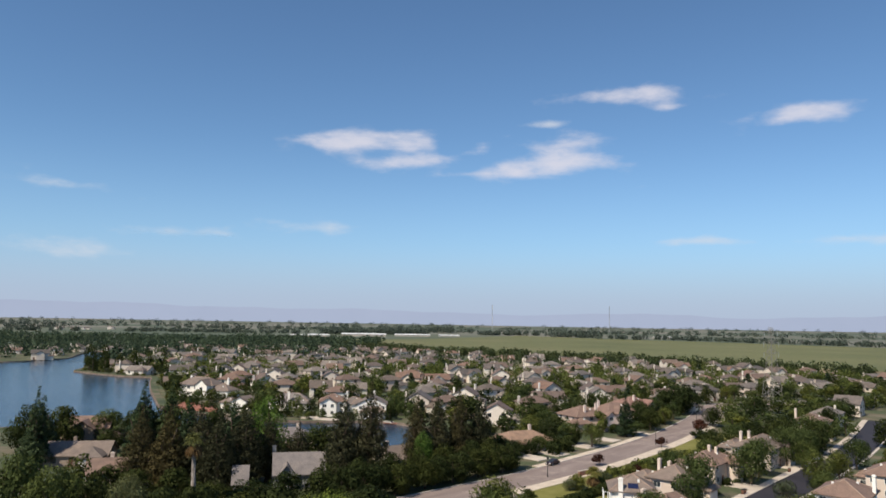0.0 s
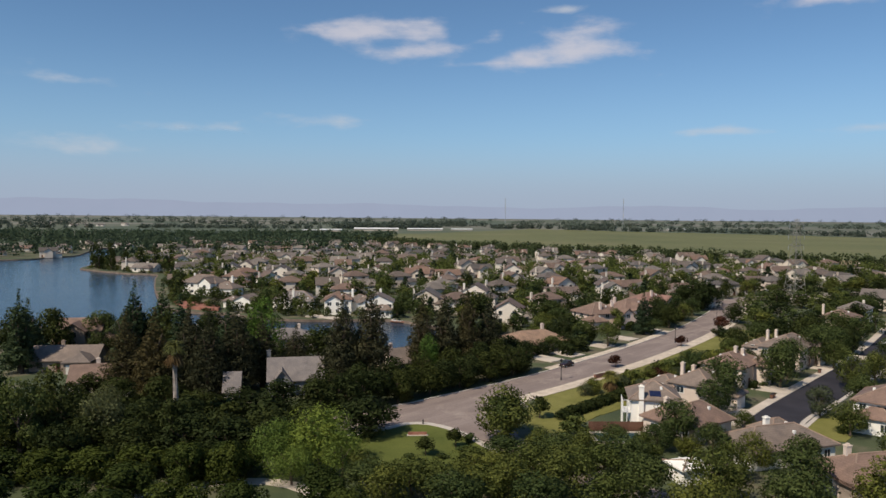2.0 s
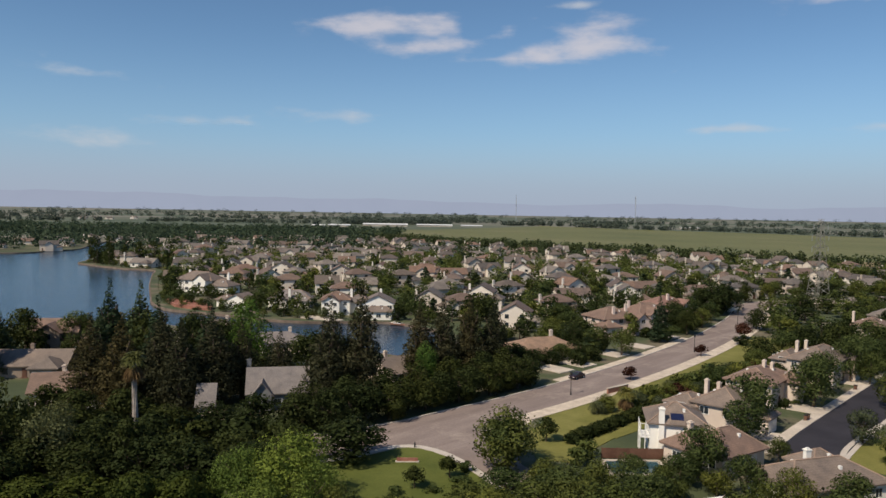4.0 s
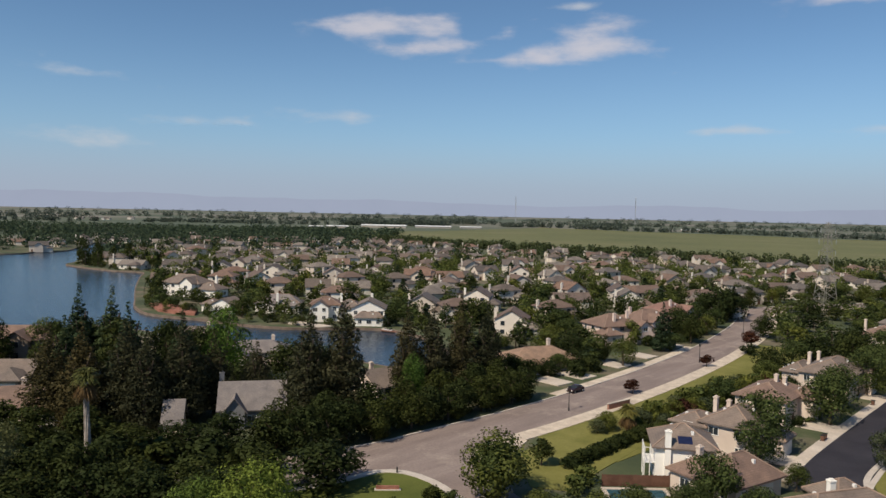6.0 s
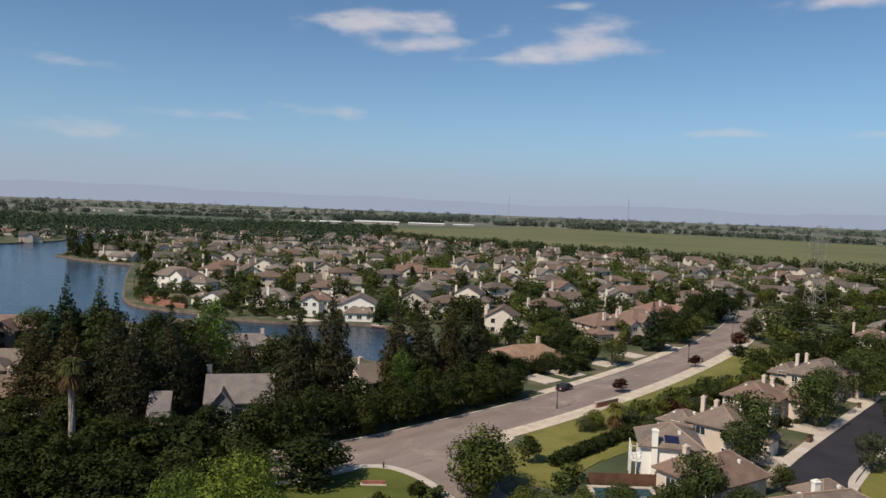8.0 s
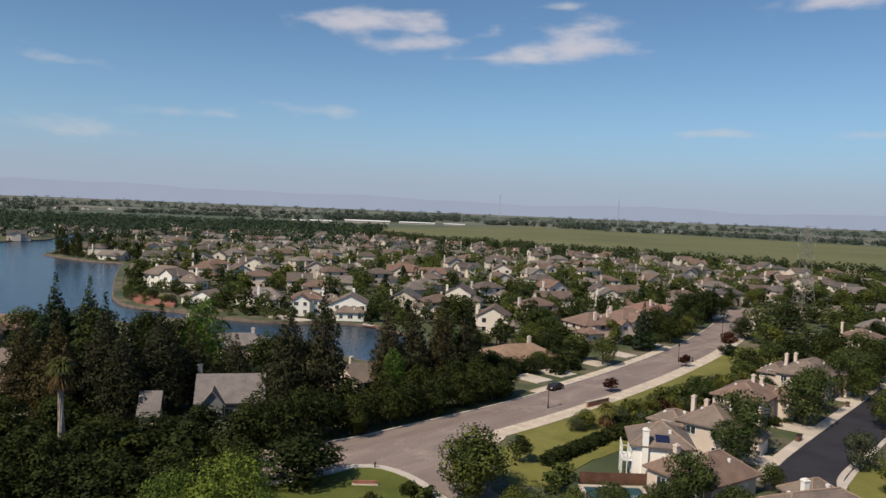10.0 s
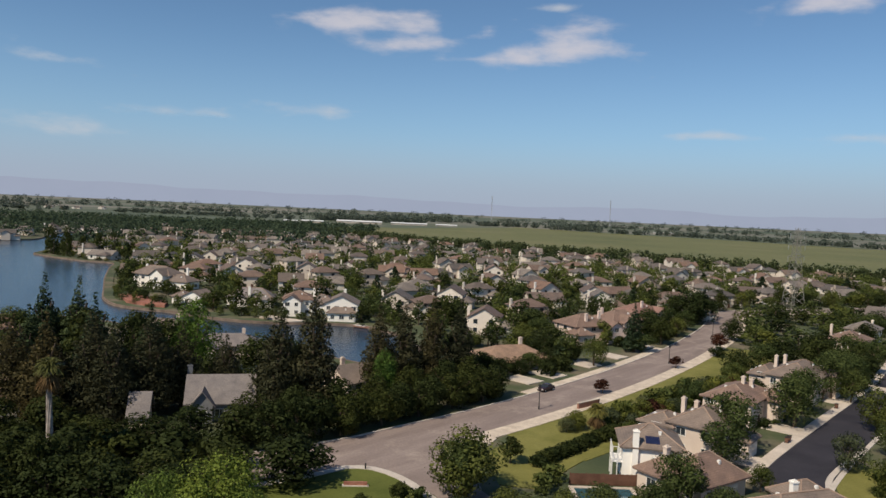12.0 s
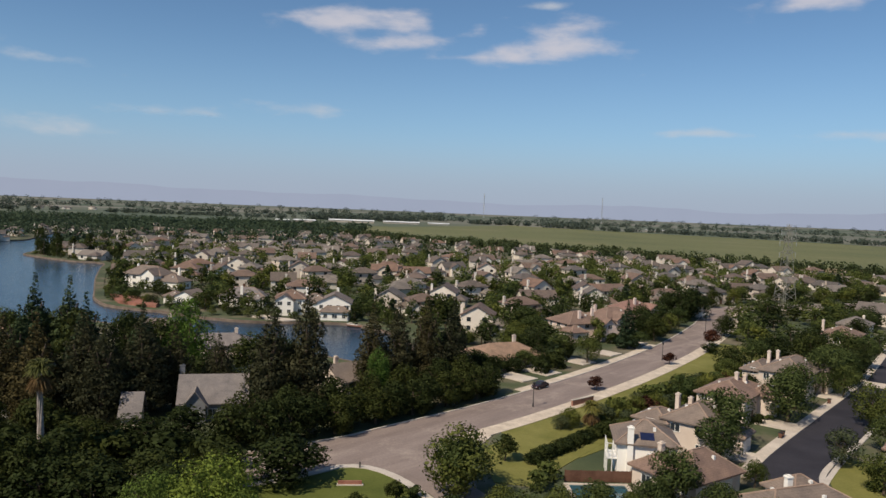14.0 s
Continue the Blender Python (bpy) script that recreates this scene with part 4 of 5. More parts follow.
# ---- houses beside the dark street ----
near = "houses beside the dark street"
white_house = house(31.3, 118.0, -8, [(-2.6, 5.8, -4.8, 3.0, 5.4, 2.5, "hip"), (1.0, 5.2, -6.6, -4.0, 2.8, 1.2, "hip")], M_WHITE, M_ROOF_TAUPE,
                    "white two-storey stucco house with a taupe tile roof", [(-0.9, -5.0, 7.9)], group=near)
house(38.6, 110.6, 35, [(-5, 5, -3.6, 3.6, 2.9, 3.0, "hip"), (-6.5, -1, 1.0, 6.0, 2.9, 2.0, "hip")], M_CREAM, M_ROOF_BROWN,
      "single-storey stucco house with a red-brown hipped roof", [(-3.4, 3.6, 6.3)], garage=(-1.5, -3.6, 4.6), group=near)
house(45.4, 129.3, 51, [(-5.2, 5.6, -4, 4.2, 5.4, 2.4, "hip"), (-5.5, 1.5, 3.5, 9.0, 4.6, 1.4, "hip"), (1.5, 6.2, -6.6, -3, 3.0, 1.6, "hip")], M_CREAM, M_ROOF_TAUPE,
      "cream two-storey house with a taupe hipped roof", [(1.4, 4.4, 8.2), (2.6, 2.6, 7.7)], garage=(1.8, -6.6, 4.0), door=(-1.5, -4), group=near)
house(58.9, 150.5, 51, [(-6, 7.5, -4.4, 4.6, 5.0, 2.2, "hip"), (2, 7.5, -7, -3, 4.6, 1.8, "hip")], M_CREAM, M_ROOF_BROWN,
      "two-storey stucco house with a red-brown tile roof", [(1.6, -0.4, 8.4), (2.8, -1.6, 7.9)], door=(-1, -4.4), group=near)
house(82.5, 174.5, 51, [(-9.5, 6.5, -5, 5, 5.4, 2.5, "hip"), (-6, 3.5, 4.5, 9.5, 4.2, 1.8, "hip"), (1.2, 6.5, -7, -2, 5.2, 2.2, "hip")], M_CREAM, M_ROOF_TAUPE,
      "two-storey stucco house with a taupe hipped roof", [(-1.0, 5.2, 8.3), (3.4, 4.4, 8.0)], garage=(1.8, -7, 4.2), door=(-1, -5), group=near)
house(121.0, 226.0, 51, [(-6, 6, -5, 5, 5.4, 2.5, "hip"), (-7.5, -2, -8, -2, 3.0, 1.9, "gy")], M_CREAM, M_ROOF_BROWN,
      "two-storey stucco house with a brown tile roof", [(1, 5.2, 9.0)], garage=(-7, -8, 4.2), group=near)
house(47.2, 98.6, 20, [(-8, 8, -4.2, 4.2, 2.9, 2.5, "hip"), (1.5, 7.5, 2, 7, 2.9, 2.0, "hip")], M_WHITE, M_ROOF_TAUPE,
      "single-storey white house with a taupe hipped roof", [(-0.6, 1.2, 6.4)], garage=(-3, -4.2, 4.6), group=near)
house(55.5, 86.0, 15, [(-7, 7, -4.5, 4.5, 2.9, 2.3, "hip"), (-7, -2, -7, -2, 2.9, 1.8, "gy")], M_CREAM, M_ROOF_BROWN,
      "single-storey stucco house with a brown hipped roof", [(-3.2, 1.0, 6.3)], group=near)
house(75.5, 117.5, 231, [(-5.5, 5.5, -4.5, 4.5, 5.3, 2.4, "hip"), (2.5, 8, -4, 2.5, 3.0, 1.7, "hip")], M_WHITE, M_ROOF_BROWN,
      "white two-storey house with a brown tile roof", [(-2, 4.7, 8.8)], garage=(2.8, -4, 4.4), group=near)
house(97.0, 138.0, 231, [(-6, 6, -4.5, 4.5, 5.3, 2.4, "hip"), (-8, -3, -8, -2, 3.0, 1.8, "hip")], M_CREAM, M_ROOF_BROWN,
      "two-storey stucco house with a brown tile roof", [(2, 4.7, 8.8)], garage=(-7.6, -8, 4.2), group=near)
house(30.6, 88.0, 20, [(-2.2, 2.2, -1.9, 1.9, 2.5, 0.5, "hip")], M_WHITE, M_WHITE, "small white stucco garden building", group="garden buildings", windows=False)
TAKEN += [(31, 118, 9), (39, 111, 9), (46, 129, 9), (63, 147, 9), (82, 174, 9), (121, 226, 9), (47, 98, 9), (55, 86, 9), (75, 117, 9), (97, 138, 9)]
part("solar_panel", boxes((0.6, 2.6, -0.05, 0.03, -1.0, 1.0)), M_SOLAR, white_house, "dark blue solar panel on the roof").matrix_basis = pose(0, -3.6, 6.35, -63, 0, 0)
deck = part("balcony", boxes((-4.1, -2.6, -4.4, -0.6, 2.72, 2.88), (-4.1, -4.03, -4.4, -0.6, 3.72, 3.8), (-4.1, -2.6, -4.4, -4.33, 3.72, 3.8), (-4.1, -2.6, -4.4, -4.33, 4.95, 5.03), (-4.1, -4.03, -4.4, -0.6, 4.95, 5.03)), M_TRIM, white_house, "white timber balcony with a rail")
for px, py in ((-4.04, -4.34), (-4.04, -0.66), (-3.3, -4.34), (-4.04, -2.5)):
    part("post", boxes((px - 0.06, px + 0.06, py - 0.06, py + 0.06, 0, 5.0)), M_TRIM, deck)

# driveways
for k, (x0, y0, x1, y1) in enumerate(((48.5, 124.5, 52.5, 128), (64.5, 143, 69, 146), (85, 168.5, 89.5, 172), (104, 181, 108.5, 184))):
    c, d = Vector(((x0 + x1) / 2, (y0 + y1) / 2)), Vector((0.78, -0.63))
    n = Vector((0.63, 0.78))
    pts = [tuple(c + d * a * 4.5 + n * b * 2.9) for a, b in ((-1, -1), (0.6, -1), (0.6, 1), (-1, 1))]
    tagged(obj(f"driveway_{k + 1}", slab(pts, -0.1, 0.19), M_CONC), "pale concrete driveway", "driveway", kind="structure")

# garden with pool behind the white house
pool = thing("swimming_pool", "garden swimming pool with pale rim and blue water", "pool", "", pose(24.6, 107.6, 0, 0, 0, 3))
part("rim", boxes((-4.6, 4.6, 2.6, 3.2, 0, 0.22), (-4.6, 4.6, -3.2, -2.6, 0, 0.22), (-4.6, -4.0, -2.6, 2.6, 0, 0.22), (4.0, 4.6, -2.6, 2.6, 0, 0.22)), M_CONC, pool, "pale concrete rim")
part("water", boxes((-4.0, 4.0, -2.6, 2.6, 0.0, 0.12)), M_POOL, pool, "still blue water")
fence = thing("garden_fence", "brown wooden board fence beside the pool", "fence", "", pose(20.2, 111.4, 0, 0, 0, 3))
board = bmesh.new()
box(board, 0, 0.19, -0.02, 0.02, 0.05, 1.7)
board_ob = part("board", board, M_FENCE, fence)
for k in range(1, 50):
    b = new("board", board_ob.data)
    b.parent, b.location = fence, (k * 0.2, 0, 0.03 * ((k * 7) % 3))
for k in range(5):
    part("post", boxes((k * 2.4 - 0.06, k * 2.4 + 0.06, 0.03, 0.14, -0.2, 1.8)), M_FENCE, fence)

# ---- houses this side of the inlet ----
house(-38.0, 137.5, 14, [(-5.6, 5.4, -4.2, 4.2, 3.6, 3.7, "gx"), (-4.6, -1.2, -5.6, 0, 3.6, 2.1, "gy")], M_GREYWALL, M_ROOF_GREY,
      "dark grey house with a steep grey shingle roof", [(-5.7, 2.0, 8.6)], group="houses beside the inlet")
house(-49.0, 129.0, 12, [(-1.35, 1.35, -2.4, 2.4, 2.8, 3.0, "gx")], M_CREAM, M_ROOF_GREY, "small shed with a pale grey pitched roof", group="garden buildings", windows=False)
for x, y, rot, plan, roof, words in ((-78, 137, 20, 5, M_ROOF_BROWN, "low house with a red-brown tile roof"), (-98, 157, 10, 5, M_ROOF_TAUPE, "low house with a long grey-brown roof near the lake"),
                                     (-53, 189, 15, 3, M_ROOF_GREY, "low house with a grey roof by the inlet"), (-77, 207, 10, 3, M_ROOF_TAUPE, "low house with a grey-brown roof by the inlet"),
                                     (-15, 162, 40, 5, M_ROOF_TAUPE, "low house with a grey-brown roof behind the hedge"), 
                                     (-110, 185, 10, 4, M_ROOF_BROWN, "two-storey house with a brown tile roof near the lake")):
    house(x, y, rot, walls=M_TAN if x < -78 else M_CREAM, roof=roof, label=words, group="houses beside the inlet", gaps=4.6, plain=True, **PLANS[plan])
    TAKEN.append((x, y, 10))

house(17, 191, 25, [(-8.6, 9.6, -5.5, 5, 2.7, 2.6, "hip"), (-8.6, -3, -8.5, -3, 2.7, 2.0, "hip")], M_CREAM, M_ROOF_ORANGE,
      "low house with a broad orange tile roof", [(6, 4, 6.2)], group="houses beside the inlet", plain=True, gaps=4.6)
TAKEN.append((17, 190, 10))

# ---- houses across the inlet, street by street ----
house(-34, 254, 4, [(-5.5, 5.5, -5, 5, 5.8, 2.6, "gy"), (-7.5, -2.5, -4, 4, 5.2, 2.2, "hip"), (-4, 5, -7.5, -4, 2.9, 1.6, "hip")], M_WHITE, M_ROOF_TAUPE,
      "tall white house with broad gables by the inlet", [(0.5, 5, 9.4)], group="houses beside the inlet", gaps=2.6)
waterside = "houses beside the inlet"
house(-88, 270, -12, [(-4.5, 4.5, -4.2, 4.2, 3.2, 2.3, "gy"), (-9.5, -4, -2, 4, 2.8, 1.7, "hip")], M_WHITE, M_ROOF_TAUPE,
      "small white gabled house behind the shore wall", group=waterside, gaps=3.4)
house(-70, 276, 4, [(-8.5, 7.5, -4.5, 4.5, 3.4, 3.0, "hip"), (-7, -1, -7, -3, 3.0, 1.8, "gy"), (2, 7.5, -6.5, -3, 3.0, 1.6, "hip")], M_WHITE, M_ROOF_GREY,
      "white house with a broad grey hipped roof by the inlet", [(-0.4, -5.0, 7.2)], group=waterside, gaps=3.0)
house(-50, 260, 6, [(-5, 5, -4.5, 4.5, 5.6, 2.4, "hip"), (-4.5, 1.5, -7, -3, 5.4, 1.9, "gy"), (4, 12, -2, 5, 4.6, 2.2, "hip")], M_WHITE, M_ROOF,
      "two-storey pale house with a brown roof by the inlet", [(5.2, 1.5, 8.8)], group=waterside, gaps=2.6)
roadside = "houses beside the wide road"
house(44.8, 235.5, 28, [(-8, 5, -5.5, 5.5, 5.0, 3.0, "hip"), (1.5, 7.5, -9, -3, 4.6, 2.2, "gy"), (-9.5, -4, -8.5, -3, 3.0, 2.0, "hip")], M_PINK, M_ROOF_BROWN,
      "pinkish stucco house with a broad red-brown roof", [(-3.0, -3.5, 8.6), (6.0, 1.5, 8.4)], group=roadside, gaps=3.4)
house(58, 249.5, 30, [(-6.5, 7, -4.5, 4.5, 5.2, 2.6, "hip"), (-4.5, 1.5, -7.5, -3, 5.0, 2.0, "gy")], M_PINK, M_ROOF_BROWN,
      "two-storey pink stucco house with a red-brown roof", [(-5.2, 2.5, 8.4)], group=roadside, gaps=3.2)
house(69.5, 270, 32, [(-6, 6.5, -4.8, 4.8, 5.4, 2.7, "hip"), (1.5, 7, -7.5, -3, 5.2, 2.1, "gy")], M_PINK, M_ROOF_RED,
      "two-storey house with a red tile roof near the road", [(-1.0, -2.5, 9.0)], group=roadside, gaps=3.2)
house(-122, 318, -15, [(-9, 9, -5, 5, 5.4, 3.4, "hip"), (2, 8, -8, -2, 6.0, 2.4, "gy"), (7, 18, -6, 3, 3.4, 2.6, "hip")], M_WHITE, M_ROOF_TAUPE,
      "large lakeside house with a broad taupe roof", [(13, 2, 8.5), (-7, 2, 9)], group="houses beside the inlet", gaps=3.2)
TAKEN += [(-34, 254, 10), (-88, 270, 8), (-70, 276, 10), (-50, 260, 9), (46, 241, 11), (59, 253, 10), (70, 273, 10), (-122, 318, 16), (-104, 313, 10), (-38, 137, 9)]
for plan, x, y, rot in ((1, -53, 299, 10), (2, -17, 274, -5), (1, -4, 268, 15), (2, 3, 298, -10), (2, 13.5, 239, -8), (0, 30, 270, 30),
                        (2, 101, 388, 20), (5, 80, 354, 25), (0, 124, 411, 40)):
    home(plan, x, y, rot)
for plan, x, y, rot in ((3, 157, 447, 30), (1, 168, 426, 40), (4, 190, 409, 30), (0, 139, 251, 231), (2, 168, 290, 231), (3, 272, 502, 10), (5, 290, 488, 20), (3, 305, 470, 15), (3, -251, 504, 20), (5, -200, 434, -10), (1, -222, 510, 30),
                        (2, -313, 820, 0), (2, -104, 390, 0), (0, -85, 328, 20), (4, -134, 522, 10), (0, -113, 502, 20), (1, -177, 527, 0), (3, -150, 510, 30)):
    home(plan, x, y, rot)
for plan, x, y, rot in ((0, -358, 624, 20), (2, -372, 690, 10), (3, -345, 712, 0), (4, -335, 560, 30), (1, -390, 575, 15), (0, -440, 560, 5), (5, -405, 640, 20), (3, -897, 1640, 0), (5, -868, 1650, 10), (3, -842, 1655, 0), (4, -815, 1715, 5)):
    home(plan, x, y, rot)
for plan, x, y, rot in ((0, -57, 479, 10), (1, -28, 470, 40), (3, -6, 415, 20), (4, -28, 385, 0), (0, -37, 364, 30), (2, -71, 381, 10), (5, -54, 341, 15), (0, -22, 569, 30),
                        (3, 0, 585, 10), (2, 22, 361, 20), (1, 30, 568, 0), (4, 7, 421, 25), (0, 72, 530, 15), (1, 43, 370, 30), (3, 76, 457, 10), (2, 42, 400, 30)):
    home(plan, x, y, rot)

M_TERRACE = worn("terracotta_paving", (0.24, 0.095, 0.07), (0.36, 0.17, 0.125), 0.6, 4, 0.9, 0.2)
tagged(obj("terrace_1", slab([(-122, 281), (-112, 266), (-101, 260), (-96, 259), (-98, 267), (-105, 273), (-116, 283)], -0.1, 1.1), M_TERRACE), "terracotta paved terrace on the lake shore", "terrace", kind="structure")
tagged(obj("terrace_2", slab([(-60, 247), (-48, 240), (-44, 243), (-57, 251)], -0.1, 0.4), M_CONC), "pale paved terrace beside the inlet", "terrace", kind="structure")
tagged(obj("terrace_3", slab([(-40, 251.5), (-27, 250.5), (-27, 255.5), (-40, 257)], -0.1, 0.9), M_CONC), "pale paved terrace beside the inlet", "terrace", kind="structure")
for k, (px, py) in enumerate(((22.5, 174), (29, 181), (40, 195), (50, 208), (62, 226))):
    tagged(obj(f"driveway_{k + 11}", slab([(px - 2, py - 3), (px + 2, py + 1), (px - 3.5, py + 6.5), (px - 7.5, py + 2.5)], -0.1, 0.19), M_CONC), "pale concrete driveway", "driveway", kind="structure")

fill = np.random.default_rng(21)
TOWN = [(-175, 405), (-140, 330), (-95, 290), (0, 240), (55, 235), (120, 320), (200, 395), (300, 420), (330, 450), (240, 560), (120, 655), (0, 720), (-110, 820), (-300, 760), (-280, 600), (-255, 470)]
road_pts = np.array([tuple(p) for p in MAIN])
street_pts = np.array([tuple(p) for p in STREET])


def free(x, y, gap):
    if any((x - a) ** 2 + (y - b) ** 2 < (gap + r) ** 2 for a, b, r in TAKEN):
        return False
    for pts in (road_pts, street_pts):
        if np.min(np.hypot(pts[:, 0] - x, pts[:, 1] - y)) < gap + 6:
            return False
    return True


def dry(x, y, margin=3.0):
    return not any(inside(np.array(x + a), np.array(y + b), SHORE) for a in (-margin, margin) for b in (-margin, margin))


for row in range(30):
    for col in range(26):
        u, w = -330 + col * 27 + fill.uniform(-6, 6), 250 + row * 25 + fill.uniform(-4, 4)
        x, y = u + 0.1 * (w - 400), w - 0.25 * u
        if inside(np.array(x), np.array(y), TOWN) and dry(x, y, 9) and free(x, y, 7.0):
            home(int(fill.integers(0, 6)), x, y, float(fill.choice([0, 15, 30, 90, 105, 200, 220])) + fill.uniform(-6, 6))

# ---- trees and shrubs, nearest first ----
for kind, x, y, h, w in (("bright", -23.5, 89.5, 9.4, 10.5), ("bright", -29.5, 88, 7.6, 8.5), ("bright", -19.5, 86.5, 6.6, 7.5), ("dark", -18.3, 107.0, 6.6, 11.6), ("olive", 4.9, 105.5, 9.0, 10.4), ("broad", 5.4, 105.9, 7.6, 8.2), ("weeping", -34.5, 81.5, 6.2, 6.2),
                         ("weeping", -40.5, 81, 6.2, 6.0), ("weeping", -47, 77, 4.8, 7.5), ("weeping", -54, 73, 4.2, 8), ("weeping", -62, 70, 4.2, 9),
                         ("broad", -69, 90, 12.5, 9), ("sage", -60, 96, 9.5, 7), ("dark", -70, 101, 12, 9), ("broad", -78, 94, 13.5, 10), ("sage", -62, 104, 8.5, 6), ("dark", -66, 96, 9, 8), ("olive", -73, 86, 8, 7), ("dark", -62, 88, 6.5, 8), ("olive", -16.5, 86, 4.2, 4.5), ("weeping", -30, 72, 4.5, 6), ("weeping", -38, 72, 4.5, 8), ("weeping", -46, 68, 4.5, 8), ("weeping", -55, 63, 4.5, 9), ("dark", -78, 78, 9, 11), ("dark", -70, 75, 7, 10), ("weeping", -66, 66, 5, 9), ("olive", -12, 76, 5.5, 7)):
    plant(kind, x, y, h, w)
for kind, x, y, h, w in (("bright", -26, 83, 5.6, 7), ("weeping", -20, 77, 4.6, 7), ("weeping", -16.5, 70, 4.6, 7), ("weeping", -39, 84.5, 4.2, 6)):
    plant(kind, x, y, h, w)
for kind, x, y, h, w in (("olive", 17.5, 84, 6.4, 8.5), ("broad", 21.5, 77, 7.0, 8.0), ("olive", 31.5, 79, 7.6, 8.5), ("broad", 43, 81, 7.2, 8.5), ("olive", 11, 80, 6.4, 8),
                         ("olive", 4, 77, 6.6, 8), ("broad", 7, 71, 6.4, 8), ("olive", 16, 73, 6.2, 8), ("broad", -3, 72, 6.2, 8), ("olive", 37, 88, 5.8, 6.0),
                         ("olive", 27, 71, 7.2, 8), ("broad", 39, 72, 7.2, 8), ("olive", 52, 75, 8, 9), ("broad", 62, 88, 8, 9), ("olive", 2, 84, 5.0, 8.5), ("olive", 8, 87, 5.2, 8.5), ("olive", -5, 80, 4.6, 7.5), ("broad", 12, 94, 4.6, 8), ("broad", -9, 80.5, 5.0, 8), ("olive", -1, 88.5, 4.0, 7), ("broad", 4.5, 92.5, 4.4, 7.5), ("broad", -15, 80, 4.8, 7), ("olive", 0, 76, 5.5, 8)):
    plant(kind, x, y, h, w)
for kind, x, y, h, w in (("olive", 10, 97.5, 4.4, 6), ("olive", 17, 96, 5.0, 6.5), ("olive", 14, 90, 5.0, 7), ("broad", 22, 90, 5.6, 7), ("broad", 22, 99.5, 4.6, 5.5), ("broad", 33.2, 104.4, 7.6, 7.4), ("broad", 37, 97, 5.8, 5.5), ("broad", 29.5, 101, 4.4, 5.5), ("olive", 33.5, 97.5, 3.8, 4.6), ("olive", 26, 95.5, 4.6, 6), ("shrub", 31.5, 106, 1.6, 3), ("oliveshrub", 28, 104.5, 1.5, 2.8),
                         ("olive", 42, 92.5, 6.0, 5.5), ("broad", 48.5, 91.5, 6.0, 5.5), ("broad", 49.6, 130, 10.0, 9.8), ("broad", 46.0, 122.6, 7.2, 7.6), ("broad", 74.5, 157, 9.4, 8.6), ("broad", 68.4, 146.6, 9.8, 9.8), ("broad", 88, 171.5, 10.4, 9.4), ("broad", 97, 180, 8.4, 8), ("broad", 99, 188, 8.6, 9.5)):
    plant(kind, x, y, h, w)
for kind, x, y, h, w in (("olive", 84, 146.5, 8.2, 7.5), ("sage", 66, 123, 6.0, 5.5), ("olive", 65.5, 111, 6.4, 6.5), ("broad", 78, 131, 6.5, 6), ("olive", 92, 152, 7.5, 7), ("broad", 105, 168, 8, 8),
                         ("olive", 112, 160, 8, 9), ("dark", 124, 176, 10, 11), ("broad", 133, 188, 10, 12), ("dark", 99, 200, 9.5, 10), ("broad", 110, 206, 9.5, 11), ("dark", 107, 215, 9, 10), ("dark", 135, 203, 9, 11)):
    plant(kind, x, y, h, w)
# tall dark conifers before the inlet
for kind, x, y, h, w in (("russet", -72, 131, 16.0, 10), ("russet", -65, 129, 16.5, 10), ("russet", -59, 132, 17.0, 10), ("russet", -54, 129.5, 16.0, 9), ("russet", -50, 135, 17, 10),
                         ("russet", -46, 140, 14.5, 8), ("conifer", -86, 166, 19.0, 9), ("conifer", -79.5, 168, 18.5, 9), ("conifer", -71, 158, 16.5, 9), ("conifer", -110, 160, 15, 9),
                         ("conifer", -106, 150, 18, 8), ("russet", -62, 140, 15, 8)):
    plant(kind, x, y, h, w)
for kind, x, y, h, w in (("russet", -22, 139.5, 21.5, 10.5), ("russet", -28, 138, 19.0, 10.5), ("russet", -12, 158, 17, 8.6), ("russet", -7, 160.5, 17.5, 8.6), ("russet", -1.2, 163.5, 18, 8.6),
                         ("russet", 4.5, 167, 17, 8.6), ("lush", -10.2, 152.0, 10.0, 5.4), ("lush", -52.0, 165, 16.5, 10.5), ("dark", -38, 163, 10, 12), ("dark", -44, 152, 8, 10), ("dark", -30, 152, 9, 9), ("dark", -64, 176, 10, 10)):
    plant(kind, x, y, h, w)
palm(-51.0, 104.4, 16.2)
palm(28.8, 136.0, 5.4, 0.5, "small garden fan palm among shrubs")
for kind, x, y, h, w in (("dark", -49.0, 98.5, 7.6, 7), ("dark", -54, 99, 6.8, 7), ("olive", 25.6, 138.6, 3.4, 4.6), ("sage", 23.6, 136.4, 2.6, 3.8), ("darkshrub", 31.5, 133.5, 2.8, 4.4)):
    plant(kind, x, y, h, w)
for kind, x, y, h, w in (("conifer", -83, 155, 14, 8), ("dark", -76, 165, 13, 10), ("dark", -66, 165, 13, 9), ("conifer", -60, 160, 15, 8), ("dark", -97, 172, 6, 8), ("dark", -110, 172, 12, 11),
                         ("dark", -120, 170, 12, 11), ("dark", -88, 182, 11, 10), ("dark", -72, 182, 10, 10), ("broad", -104, 184, 10, 10), ("dark", -98, 192, 9, 10), ("dark", -62, 186, 9, 9), ("russet", -40, 146, 12, 8),
                         ("broad", -36, 172, 8, 10), ("dark", -30, 163, 9, 9)):
    plant(kind, x, y, h, w)
